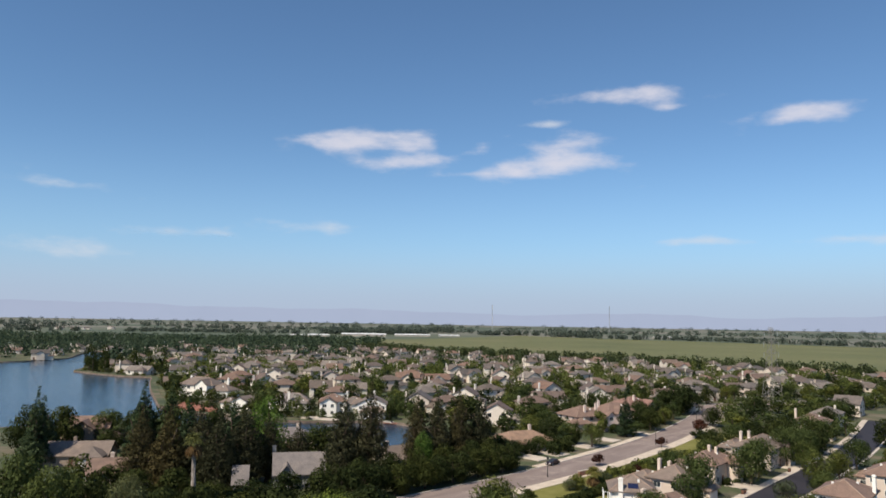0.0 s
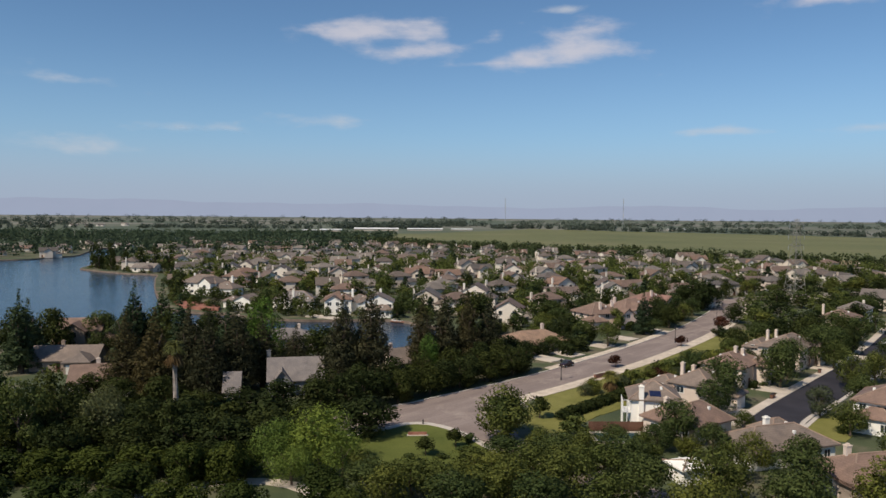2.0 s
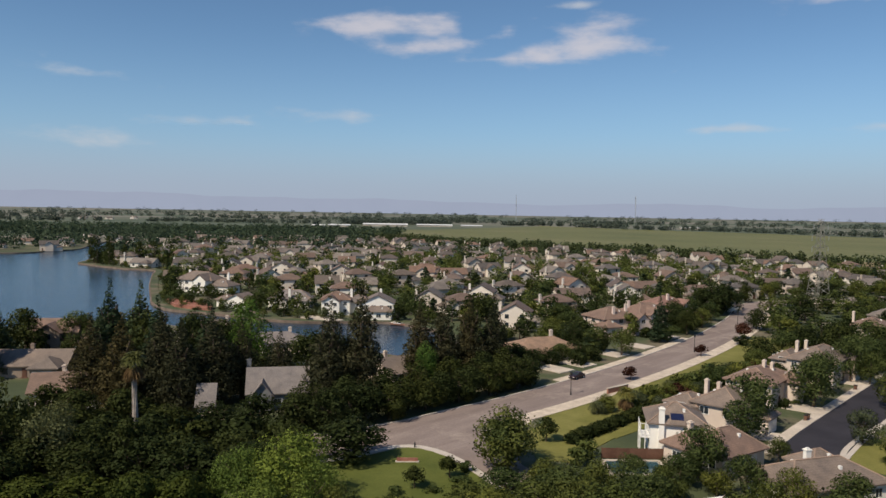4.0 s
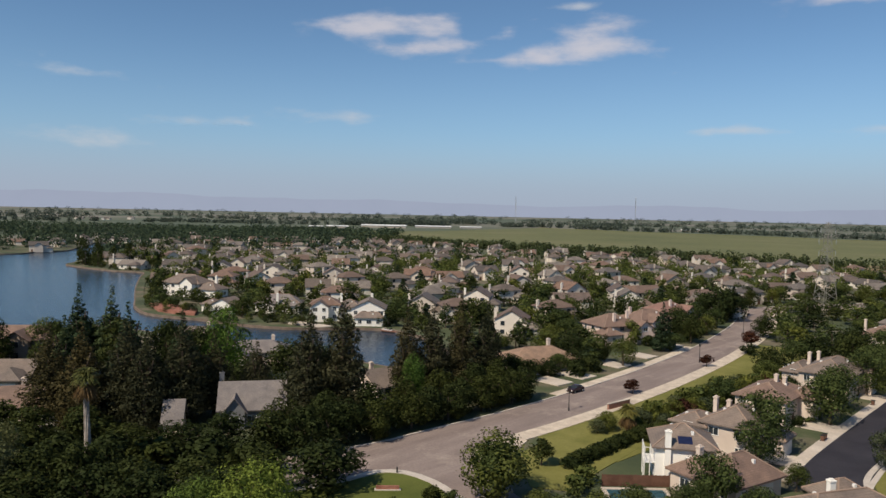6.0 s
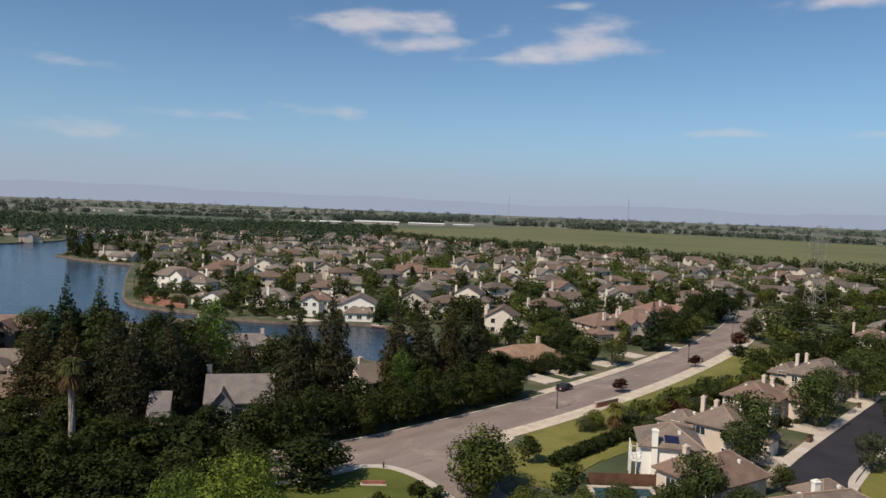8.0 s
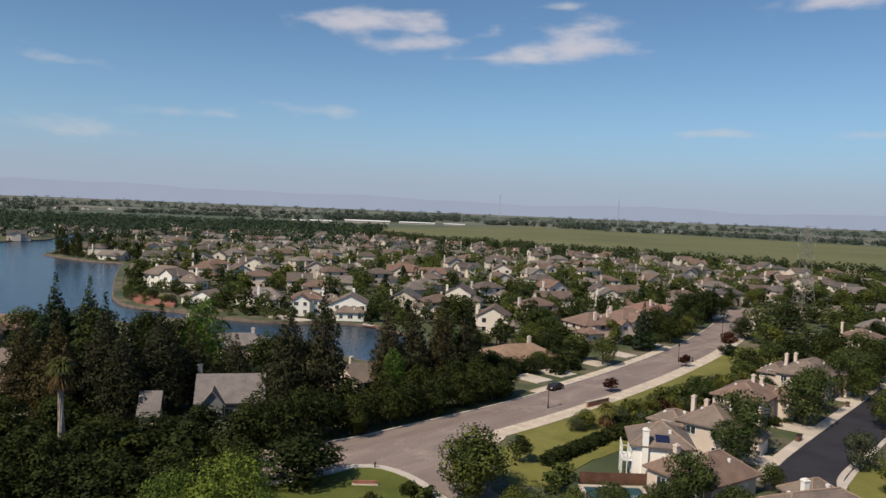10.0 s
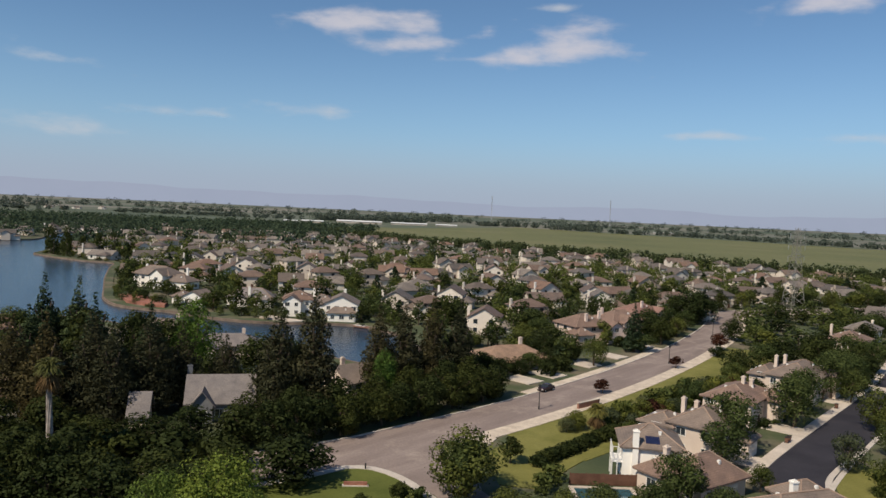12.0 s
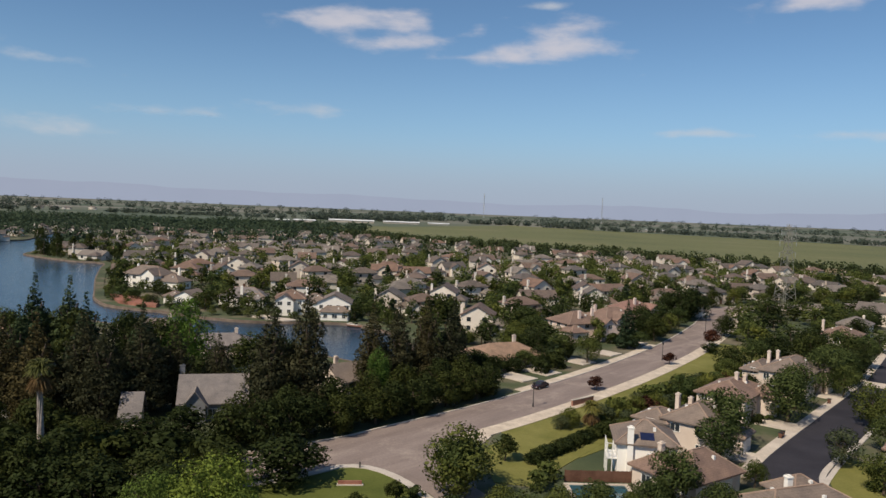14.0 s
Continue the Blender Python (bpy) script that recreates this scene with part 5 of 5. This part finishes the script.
# dark trees along the far side of the road and before the grey house
for k in range(13):
    p = Vector((-24.6, 119.2)) + Vector((0.69, 0.725)) * k * 4.5
    q = p + Vector((-0.73, 0.68)) * (0.0 if k % 2 else 1.2)
    plant("dark", q.x, q.y, 6.6 if k > 2 else 7.4, 7.2)
    if k % 2 == 0:
        plant("dark", q.x - 4.4, q.y + 4.6, 7.4, 7)
for k in range(7):
    plant("dark", -29 - k * 7.5, 120 - (k % 2) * 2.5, 4.6 if k in (2, 3) else 6.6, 8.8)
    plant("dark", -27 - k * 7.2, 102 - (k % 3) * 2, 6.2, 9.4)
    plant("darkshrub", -30 - k * 7.2, 111 + (k % 2), 4.6, 8.6)
    plant("dark", -31 - k * 7.4, 95 - (k % 2) * 2, 6.0, 9.4)
    plant("weeping", -36 - k * 6.2, 87 - k * 1.2, 4.6, 8.4)
# shrubs on the lawns and along the gardens
for kind, x, y, h, w in (("standard", -7.9, 96.4, 3.0, 3.2), ("shrub", -5.6, 95.2, 0.8, 2.6), ("standard", -3.2, 100.8, 3.2, 3.2), ("shrub", -1.6, 99.4, 0.9, 3.0), ("shrub", -10.4, 93.8, 1.2, 2.4), ("shrub", -0.6, 103.5, 1.6, 2.4), ("standard", 12.2, 118.8, 4.0, 3.9),
                         ("plum", 36.0, 166.4, 3.0, 3.9), ("plum", 61.0, 196.6, 3.2, 3.7), ("shrub", 18, 112, 2.6, 4), ("shrub", 16, 108, 2.6, 4)):
    plant(kind, x, y, h, w)
for k in range(12):
    plant("darkshrub", 16.4 + 1.2 * k, 118.6 + 1.4 * k, 1.6 + 0.15 * (k % 3), 3.4)
for k in range(22):
    f = k / 21
    x, y = 29.5 + 50 * f + fill.uniform(-1.5, 1.5), 137.5 + 62 * f - max(0, f - 0.45) * 26 + fill.uniform(-1.5, 1.5)
    plant(("oliveshrub", "sage", "oliveshrub", "shrub")[k % 4], x, y, fill.uniform(2.4, 4.4), fill.uniform(4.0, 5.6))
    plant(("olive", "sage", "oliveshrub", "olive", "plum")[k % 5], x + 3.5, y - 3.0, fill.uniform(2.8, 4.6), fill.uniform(3.8, 5.2))
for k in range(20):
    p = STREET[int(len(STREET) * (0.02 + 0.026 * k))]
    plant(("shrub", "oliveshrub", "darkshrub")[k % 3], p.x - 8.2 + fill.uniform(-1.6, 0.4), p.y + 6.6 + fill.uniform(-1.5, 1.5), fill.uniform(0.9, 2.0), fill.uniform(1.6, 3.0))
    if k % 2:
        plant(("shrub", "oliveshrub")[k % 4 // 2], p.x + 7.5 + fill.uniform(-0.5, 1.5), p.y - 6.0 + fill.uniform(-1, 1), fill.uniform(0.9, 2.0), fill.uniform(1.6, 3.0))
# street trees along the far side of the road
for k in range(15):
    p = MAIN[int(len(MAIN) * (0.46 + 0.034 * k))]
    plant(("broad", "dark", "olive")[k % 3], p.x - 7.6 + fill.uniform(-0.6, 0.6), p.y + 4.5 + fill.uniform(-2, 2), fill.uniform(5.0, 8.4), fill.uniform(6.5, 9))
    if k % 5 != 2 and not 38 < p.x < 76:
        plant(("dark", "broad")[k % 2], p.x - 15 + fill.uniform(-2, 2), p.y + 11 + fill.uniform(-2, 2), fill.uniform(5.5, 9.5), fill.uniform(7, 9.5))
    if k % 3:
        plant("darkshrub", p.x - 8.6 + fill.uniform(-1, 0), p.y + 7.2 + fill.uniform(-1, 1), fill.uniform(1.6, 3.0), fill.uniform(3.5, 5))
for x, y, h in ((-247, 462, 15), (-243, 455, 17), (-238, 449, 16), (-233, 454, 17), (-229, 447, 12), (-222, 452, 12), (-214, 456, 14), (-207, 462, 15), (-199, 466, 14), (-190, 436, 6), (-181, 428, 6)):
    plant("fardark", x, y, h, 7 if h > 8 else 8)
for kind, x, y, h, w in (("fardark", -129, 306, 8, 9), ("farbroad", -122, 292, 6, 8), ("farolive", -134, 318, 7, 8), ("fardark", -143, 338, 8, 11), ("fardark", -136, 322, 7, 10), ("farbroad", -150, 356, 8, 12), ("farbroad", -95, 330, 8, 13), ("fardark", -72, 262, 8, 9), ("farolive", -110, 296, 5, 8),
                         ("fardark", -100, 280, 5, 7), ("fardark", -53, 270, 7, 8), ("fardark", -48, 285, 9, 9), ("farbroad", -22, 262, 9, 8), ("fardark", 4, 250, 8, 9), ("farbroad", -8, 300, 8, 10)):
    plant(kind, x, y, h, w)
for kind, x, y, h, w in (("broad", 5, 204, 6, 9), ("dark", 28, 205, 7, 9), ("broad", 30, 228, 7, 9), ("olive", 24, 222, 6, 9), ("dark", 14, 175.5, 4.6, 6), ("broad", 11.5, 180.5, 4.4, 5.5), ("dark", 16, 181.5, 3.8, 5), ("broad", 22.5, 186, 4.4, 5.5), ("dark", 26.5, 189.5, 5, 6), ("dark", 19.5, 181, 4.2, 5.5), ("dark", 9.5, 176, 6, 7), ("darkshrub", 26, 182, 3.6, 5), ("darkshrub", 30, 188, 3.6, 6), ("broad", 33, 199, 6.5, 7.5),
                         ("olive", 8, 214, 5, 8), ("broad", 29, 249, 7, 9), ("olive", 22, 212, 6, 9), ("dark", 68, 250, 9, 8)):
    plant(kind, x, y, h, w)
for kind, x, y, h, w in (("dark", 78.5, 215.5, 3.4, 5), ("dark", 107, 197, 8.5, 9), ("broad", 114, 203, 8.5, 9), ("dark", 105, 189, 7.5, 8), ("broad", 90.8, 168.5, 7.4, 6.6), ("dark", 134, 241, 8, 9), ("broad", 126, 246, 7, 9), ("dark", 160, 278, 8, 10), ("broad", 152, 270, 8, 9), ("dark", 146, 258, 7, 8), ("dark", 94, 246, 7, 8), ("broad", 52, 157, 6.4, 7), ("dark", 66, 160, 6.2, 6), ("broad", 70, 180, 5.5, 7), ("dark", 74, 189, 7, 8), ("broad", 84, 200, 7, 9), ("dark", 92, 206, 8, 10),
                         ("olive", 47.5, 112, 4.0, 4.2), ("broad", 38.5, 130, 3.6, 4.0)):
    plant(kind, x, y, h, w)
for kind, x, y, h, w in (("conifer", 55.2, 218.0, 13, 7), ("dark", 67.4, 241.2, 8, 10), ("dark", 75.6, 254.0, 8, 9), ("broad", 39.6, 194.9, 7, 7.5), ("dark", 35.7, 199.6, 7, 3.6), ("darkshrub", 53.2, 225.4, 3, 5), ("plum", 83.1, 226.3, 5, 5.5)):
    plant(kind, x, y, h, w)
plant("dark", 94, 283, 12.5, 16)
plant("dark", 101, 297, 10, 13)

# trees among the houses, thick belts on the far side of the road
BELT = [(92, 236), (128, 212), (190, 262), (270, 340), (345, 440), (300, 520), (235, 470), (200, 372), (150, 372), (128, 320), (110, 275)]
count = 0
for _ in range(900):
    x, y = fill.uniform(90, 345), fill.uniform(205, 520)
    if inside(np.array(x), np.array(y), BELT) and free(x, y, 1.0):
        plant(("farbroad", "fardark", "farbroad", "farolive", "farbroad", "fardark")[count % 6], x, y, fill.uniform(4.6, 7.6), fill.uniform(7.5, 12))
        TAKEN.append((x, y, 1.2))
        count += 1
        if count > 120:
            break
for k in range(130):
    a = Vector(SHORE[int(len(SHORE) * 0.335) + k * 3 % 92])
    b = Vector(SHORE[int(len(SHORE) * 0.335) + k * 3 % 92 + 1])
    side = Vector(((b - a).y, -(b - a).x)).normalized() * fill.uniform(3.2, 11.0)
    if dry(a.x + side.x, a.y + side.y, 2.5) and free(a.x + side.x, a.y + side.y, -5.0):
        plant(("farbroad", "fardark", "farolive")[k % 3], a.x + side.x, a.y + side.y, fill.uniform(1.2, 4.2), fill.uniform(2.5, 5.5))
far_gardens = []
GARDENS = [(-172, 400), (-150, 345), (-118, 285), (-80, 258), (-20, 240), (0, 225), (30, 195), (100, 300), (200, 400), (310, 440), (230, 560), (-20, 560), (-240, 560), (-250, 470)]
count = 0
for _ in range(9000):
    x, y = fill.uniform(-250, 310), fill.uniform(190, 560)
    if inside(np.array(x), np.array(y), GARDENS) and dry(x, y) and free(x, y, -2.2):
        tall, broad = fill.uniform(4.5, 8.6), fill.uniform(5.5, 9.5)
        if y > 385 and count % 8 != 5:
            far_gardens.append((x, y, tall, broad / 2))
        else:
            plant(("farbroad", "fardark", "farolive", "farbroad", "fardark", "farspire", "farbroad", "farolive")[count % 8], x, y, tall, broad)
        TAKEN.append((x, y, 1.4))
        count += 1
        if count > 660:
            break

# ---- far woods ----
def scatter(n, x0, x1, y0, y1, h, r, poly=None):
    out = []
    for _ in range(n):
        x, y = fill.uniform(x0, x1), fill.uniform(y0, y1)
        if (poly is None or inside(np.array(x), np.array(y), poly)) and dry(x, y, 5):
            out.append((x, y, fill.uniform(*h), fill.uniform(*r)))
    return out


far_wood("garden_trees", far_gardens, "green garden trees between the far houses", 1.15, 170, F_MID)
far_wood("far_garden_trees", scatter(260, -300, 240, 540, 800, (5, 10), (3.5, 6), TOWN), "green trees among the farthest houses", 2.0, 80)
far_wood("lakeside_wood", scatter(600, -760, -335, 540, 1000, (5, 15), (4, 9)) + scatter(460, -340, -110, 640, 1120, (7, 13), (5, 8)) + scatter(24, -285, -250, 500, 600, (8, 13), (3, 5)) + scatter(240, -900, -200, 1000, 1160, (6, 9.5), (6, 10)),
         "broad wood of green trees beyond the lake", 2.8, 42, F_WOOD_HAZE)
edge = smooth_line([(-160, 905), (-60, 810), (30, 735), (120, 680), (240, 592), (330, 492), (420, 392), (520, 330)], 7)
far_wood("field_edge_trees", [(p.x + fill.uniform(-9, 5), p.y + fill.uniform(-12, 4), fill.uniform(6, 11), fill.uniform(3.5, 6)) for p in edge for _ in range(3)], "row of trees along the edge of the field", 2.0, 80)
rows = []
for x0, y0, x1, y1, deep, n, tall in ((-300, 1640, -60, 1700, 40, 120, 15), (-200, 1980, 60, 2040, 70, 70, 17), (60, 1790, 240, 1830, 16, 40, 11), (240, 1720, 330, 1690, 25, 34, 14), (330, 1610, 420, 1600, 15, 16, 10),
                                      (440, 1640, 620, 1500, 25, 40, 11), (600, 1490, 800, 1330, 25, 46, 12), (800, 1330, 1150, 1180, 25, 40, 11), (150, 2250, 620, 2200, 30, 60, 13), (620, 2300, 1500, 2000, 40, 70, 13),
                                      (-1500, 1700, -960, 1750, 60, 80, 12), (-1700, 1450, -760, 1480, 40, 90, 9), (-700, 1560, -330, 1600, 40, 70, 10), (-1900, 2150, -760, 2250, 50, 90, 12), (-760, 2050, -250, 2150, 40, 60, 12), (-1700, 2700, 0, 2900, 60, 90, 15), (0, 2900, 2300, 2600, 60, 90, 15), (-2200, 3700, 2800, 3700, 80, 110, 18)):
    for k in range(n):
        f = fill.uniform(0, 1)
        rows.append((x0 + (x1 - x0) * f + fill.uniform(-12, 12), y0 + (y1 - y0) * f + fill.uniform(-deep, deep), tall * fill.uniform(0.6, 1.1), tall * fill.uniform(0.5, 0.9)))
far_wood("far_tree_rows", rows, "tree rows between the far fields", 4.2, 40, F_ROWS_HAZE)
for x, y, w, d, h in ((-186, 1500, 90, 16, 6), (-88, 1545, 74, 16, 5), (-10, 1580, 44, 14, 4), (-262, 1400, 40, 14, 5), (-300, 1385, 26, 12, 4), (500, 1745, 44, 12, 5)):
    s = thing("long_shed", "long low farm shed with a white metal roof", "shed", "far farm sheds", pose(x, y, 0, 0, 0, 6))
    part("wall", boxes((-w / 2, w / 2, -d / 2, d / 2, -0.2, h * 0.7)), M_CONC, s)
    bm = bmesh.new()
    gable_roof(bm, -w / 2, w / 2, -d / 2, d / 2, h * 0.7, h * 0.3, True, 1.0, 0.4)
    part("roof", bm, M_SHED, s)


# ---- masts, pylon, street lamps, cars ----
def mast(x, y, h):
    t = thing("radio_mast", "thin tall lattice radio mast in the haze", "mast", "radio masts", pose(x, y, 0))
    for k in range(3):
        a = k * math.tau / 3
        bm = bmesh.new()
        beam(bm, (2.2 * math.cos(a), 2.2 * math.sin(a), -1), (0.9 * math.cos(a), 0.9 * math.sin(a), h), 0.3)
        part("leg", bm, M_STEEL, t)
    bm = bmesh.new()
    for i in range(20):
        z = i * h / 20
        for k in range(3):
            a, b = k * math.tau / 3, (k + 1) * math.tau / 3
            beam(bm, (2 * math.cos(a), 2 * math.sin(a), z), (2 * math.cos(b), 2 * math.sin(b), z + h / 20), 0.25)
    part("bracing", bm, M_STEEL, t)


mast(155, 2900, 96)
mast(608, 2850, 98)
pylon = thing("power_pylon", "tall galvanised lattice power pylon among trees", "pylon", "", pose(155, 336, 0, 0, 0, 25))
H = 37
for sx in (-1, 1):
    for sy in (-1, 1):
        bm = bmesh.new()
        tube(bm, [(sx * 3.6, sy * 3.6, -0.5), (sx * 1.3, sy * 1.3, 25), (sx * 0.7, sy * 0.7, H)], [0.11, 0.09, 0.07], 4)
        part("leg", bm, M_OLD_STEEL, pylon)
bm = bmesh.new()
for i in range(12):
    z0, z1 = i * H / 12, (i + 1) * H / 12
    r0, r1 = (np.interp(z, [0, 25, H], [3.6, 1.3, 0.7]) for z in (z0, z1))
    for a, b in (((-1, -1), (1, -1)), ((1, -1), (1, 1)), ((1, 1), (-1, 1)), ((-1, 1), (-1, -1))):
        beam(bm, (a[0] * r0, a[1] * r0, z0), (b[0] * r1, b[1] * r1, z1), 0.06)
        beam(bm, (b[0] * r0, b[1] * r0, z0), (a[0] * r1, a[1] * r1, z1), 0.06)
part("bracing", bm, M_OLD_STEEL, pylon)
for z, w in ((24, 5.0), (29, 5.2), (34, 4.4)):
    arm = bmesh.new()
    for s in (-1, 1):
        beam(arm, (0, -0.8, z), (s * w, 0, z + 0.4), 0.09)
        beam(arm, (0, 0.8, z), (s * w, 0, z + 0.4), 0.09)
        beam(arm, (0, 0, z + 1.6), (s * w, 0, z + 0.4), 0.09)
    arm_ob = part("cross_arm", arm, M_OLD_STEEL, pylon)
    for s in (-1, 1):
        ins = bmesh.new()
        tube(ins, [(s * w, 0, z + 0.4), (s * w, 0, z - 0.8), (s * w, 0, z - 2.0)], [0.06, 0.11, 0.06], 6)
        part("insulator", ins, M_STEEL, arm_ob, "pale insulator string")


def street_lamp(x, y, turn, h=5.6):
    t = thing("street_lamp", "dark metal street lamp beside the road", "street lamp", "street lamps", pose(x, y, 0, 0, 0, turn))
    bm = bmesh.new()
    tube(bm, [(0, 0, -0.2), (0, 0, 0.7), (0, 0, 0.75), (0, 0, h)], [0.16, 0.14, 0.09, 0.06], 8)
    part("pole", bm, M_METAL_DARK, t)
    bm = bmesh.new()
    tube(bm, [(0, 0, h - 0.1), (0, 0, h + 0.15), (0, 0, h + 0.6), (0, 0, h + 0.75)], [0.1, 0.24, 0.3, 0.05], 8)
    part("lantern", bm, M_METAL_DARK, t)


for x, y in ((20.4, 150.9), (61.0, 202.5), (90, 252), (40.5, 200)):
    street_lamp(x, y, 40, 4.3)


def car(x, y, rot, paint, label, z=0.05):
    t = thing("car", label, "car", "cars on the road", pose(x, y, z, 0, 0, rot))
    bm = bmesh.new()
    prof = [(-2.2, 0.35), (-2.25, 0.8), (-2.1, 1.0), (-1.5, 1.05), (1.0, 1.0), (1.9, 0.85), (2.2, 0.65), (2.2, 0.35)]
    a = [bm.verts.new((px, -0.88, pz)) for px, pz in prof]
    b = [bm.verts.new((px, 0.88, pz)) for px, pz in prof]
    bm.faces.new(a[::-1])
    bm.faces.new(b)
    for i in range(len(prof)):
        j = (i + 1) % len(prof)
        bm.faces.new((a[i], a[j], b[j], b[i]))
    bmesh.ops.recalc_face_normals(bm, faces=bm.faces)
    bmesh.ops.bevel(bm, geom=bm.edges[:], offset=0.06, segments=1, affect='EDGES')
    part("body", bm, paint, t)
    for name, prof, mat, wy in (("cabin_glass", [(-1.7, 1.02), (-1.2, 1.42), (0.2, 1.42), (0.95, 1.0)], M_PANE, 0.74), ("roof_panel", [(-1.2, 1.42), (-1.1, 1.5), (0.1, 1.5), (0.2, 1.42)], paint, 0.7)):
        bm = bmesh.new()
        a = [bm.verts.new((px, -wy, pz)) for px, pz in prof]
        b = [bm.verts.new((px, wy, pz)) for px, pz in prof]
        bm.faces.new(a[::-1])
        bm.faces.new(b)
        for i in range(4):
            bm.faces.new((a[i], a[(i + 1) % 4], b[(i + 1) % 4], b[i]))
        bmesh.ops.recalc_face_normals(bm, faces=bm.faces)
        part(name, bm, mat, t)
    for wx in (-1.4, 1.4):
        for wy in (-0.85, 0.85):
            bm = bmesh.new()
            tube(bm, [(wx, wy - 0.12, 0.33), (wx, wy + 0.12, 0.33)], [0.33, 0.33], 12)
            wheel = part("wheel", bm, M_TYRE, t)
            bm = bmesh.new()
            s = 0.125 if wy > 0 else -0.125
            tube(bm, [(wx, wy + s, 0.33), (wx, wy + s * 1.15, 0.33)], [0.2, 0.17], 10)
            part("rim", bm, M_STEEL, wheel)
    for wy in (-0.62, 0.62):
        part("tail_lamp", boxes((-2.29, -2.22, wy - 0.16, wy + 0.16, 0.72, 0.9)), M_RED, t, "red tail lamp")
        part("headlight", boxes((2.17, 2.23, wy - 0.18, wy + 0.18, 0.6, 0.74)), M_TRIM, t, "clear headlight")


car(23.7, 166.3, 228, M_CAR_DARK, "dark car in the far lane of the road")
car(124, 205, 50, M_CAR_WHITE, "pale car parked beside the dark street", 0.06)

def boat(x, y, turn):
    t = thing("motor_boat", "small red-brown boat with a pale deck moored at the shore", "boat", "", pose(x, y, -0.62, 0, 0, turn))
    bm = bmesh.new()
    rings = []
    for px, half, low in ((-2.9, 1.0, 0.0), (-1.2, 1.15, 0.0), (0.8, 1.05, 0.02), (2.2, 0.6, 0.15), (3.0, 0.08, 0.4)):
        rings.append([bm.verts.new((px, sy * half * k, z)) for sy, k, z in ((-1, 1.0, 0.85), (-1, 0.8, 0.3), (-1, 0.1, low), (1, 0.1, low), (1, 0.8, 0.3), (1, 1.0, 0.85))])
    for a, b in zip(rings, rings[1:]):
        for i in range(5):
            bm.faces.new((a[i], a[i + 1], b[i + 1], b[i]))
    bm.faces.new(rings[0])
    bm.faces.new(rings[-1][::-1])
    bmesh.ops.recalc_face_normals(bm, faces=bm.faces)
    part("hull", bm, M_BRICK, t, "red-brown painted hull")
    part("deck", boxes((-2.8, 1.2, -0.9, 0.9, 0.7, 0.88)), M_TRIM, t, "pale deck")
    part("windscreen", boxes((0.2, 0.3, -0.8, 0.8, 0.88, 1.35)), M_PANE, t)
    part("seat", boxes((-2.4, -1.7, -0.8, 0.8, 0.88, 1.2)), M_CONC, t)


boat(-25.2, 239.4, -28)


def bin_cart(x, y, turn):
    t = thing("wheelie_bin", "dark brown plastic bin standing at the kerb", "bin", "bins along the dark street", pose(x, y, 0.17, 0, 0, turn))
    bm = bmesh.new()
    v = [bm.verts.new((sx * w, sy * w * 1.15, z)) for z, w in ((0.06, 0.22), (0.95, 0.3)) for sx, sy in ((-1, -1), (1, -1), (1, 1), (-1, 1))]
    for q in ((3, 2, 1, 0), (4, 5, 6, 7), (0, 1, 5, 4), (1, 2, 6, 5), (2, 3, 7, 6), (3, 0, 4, 7)):
        bm.faces.new([v[i] for i in q])
    part("body", bm, M_FENCE, t)
    part("lid", boxes((-0.33, 0.33, -0.4, 0.36, 0.95, 1.03)), M_METAL_DARK, t)
    for sx in (-0.3, 0.3):
        bm = bmesh.new()
        tube(bm, [(sx - 0.04, 0.3, 0.12), (sx + 0.04, 0.3, 0.12)], [0.12, 0.12], 10)
        part("wheel", bm, M_TYRE, t)


for x, y in ((62.3, 136.2), (63.1, 137.2), (84.6, 162.5)):
    bin_cart(x, y, 51)

# entrance sign, low wall and small fittings near the junction
sign = thing("garden_sign", "low terracotta sign wall on the corner lawn", "sign", "", pose(-9.9, 106.8, 0.1, 0, 0, 5))
part("slab", boxes((-1.6, 1.6, -0.15, 0.15, 0.15, 0.6)), M_TERRACE, sign)
part("base", boxes((-1.8, 1.8, -0.3, 0.3, -0.1, 0.15)), M_KERB, sign)
wall = thing("low_wall", "low brown wall with a pale cap beside the pavement", "wall", "", pose(30.8, 154.6, 0, 0, 0, 42))
part("masonry", boxes((-3.4, 3.4, -0.2, 0.2, -0.2, 1.2)), M_BRICK, wall)
part("cap", boxes((-3.5, 3.5, -0.28, 0.28, 1.2, 1.32)), M_CONC, wall, "pale concrete cap")
hyd = thing("bollard", "short dark post beside the curved kerb", "post", "", pose(-9.3, 113.4, 0.1))
bm = bmesh.new()
tube(bm, [(0, 0, 0), (0, 0, 0.8), (0, 0, 0.95)], [0.12, 0.12, 0.06], 8)
part("pole", bm, M_METAL_DARK, hyd)
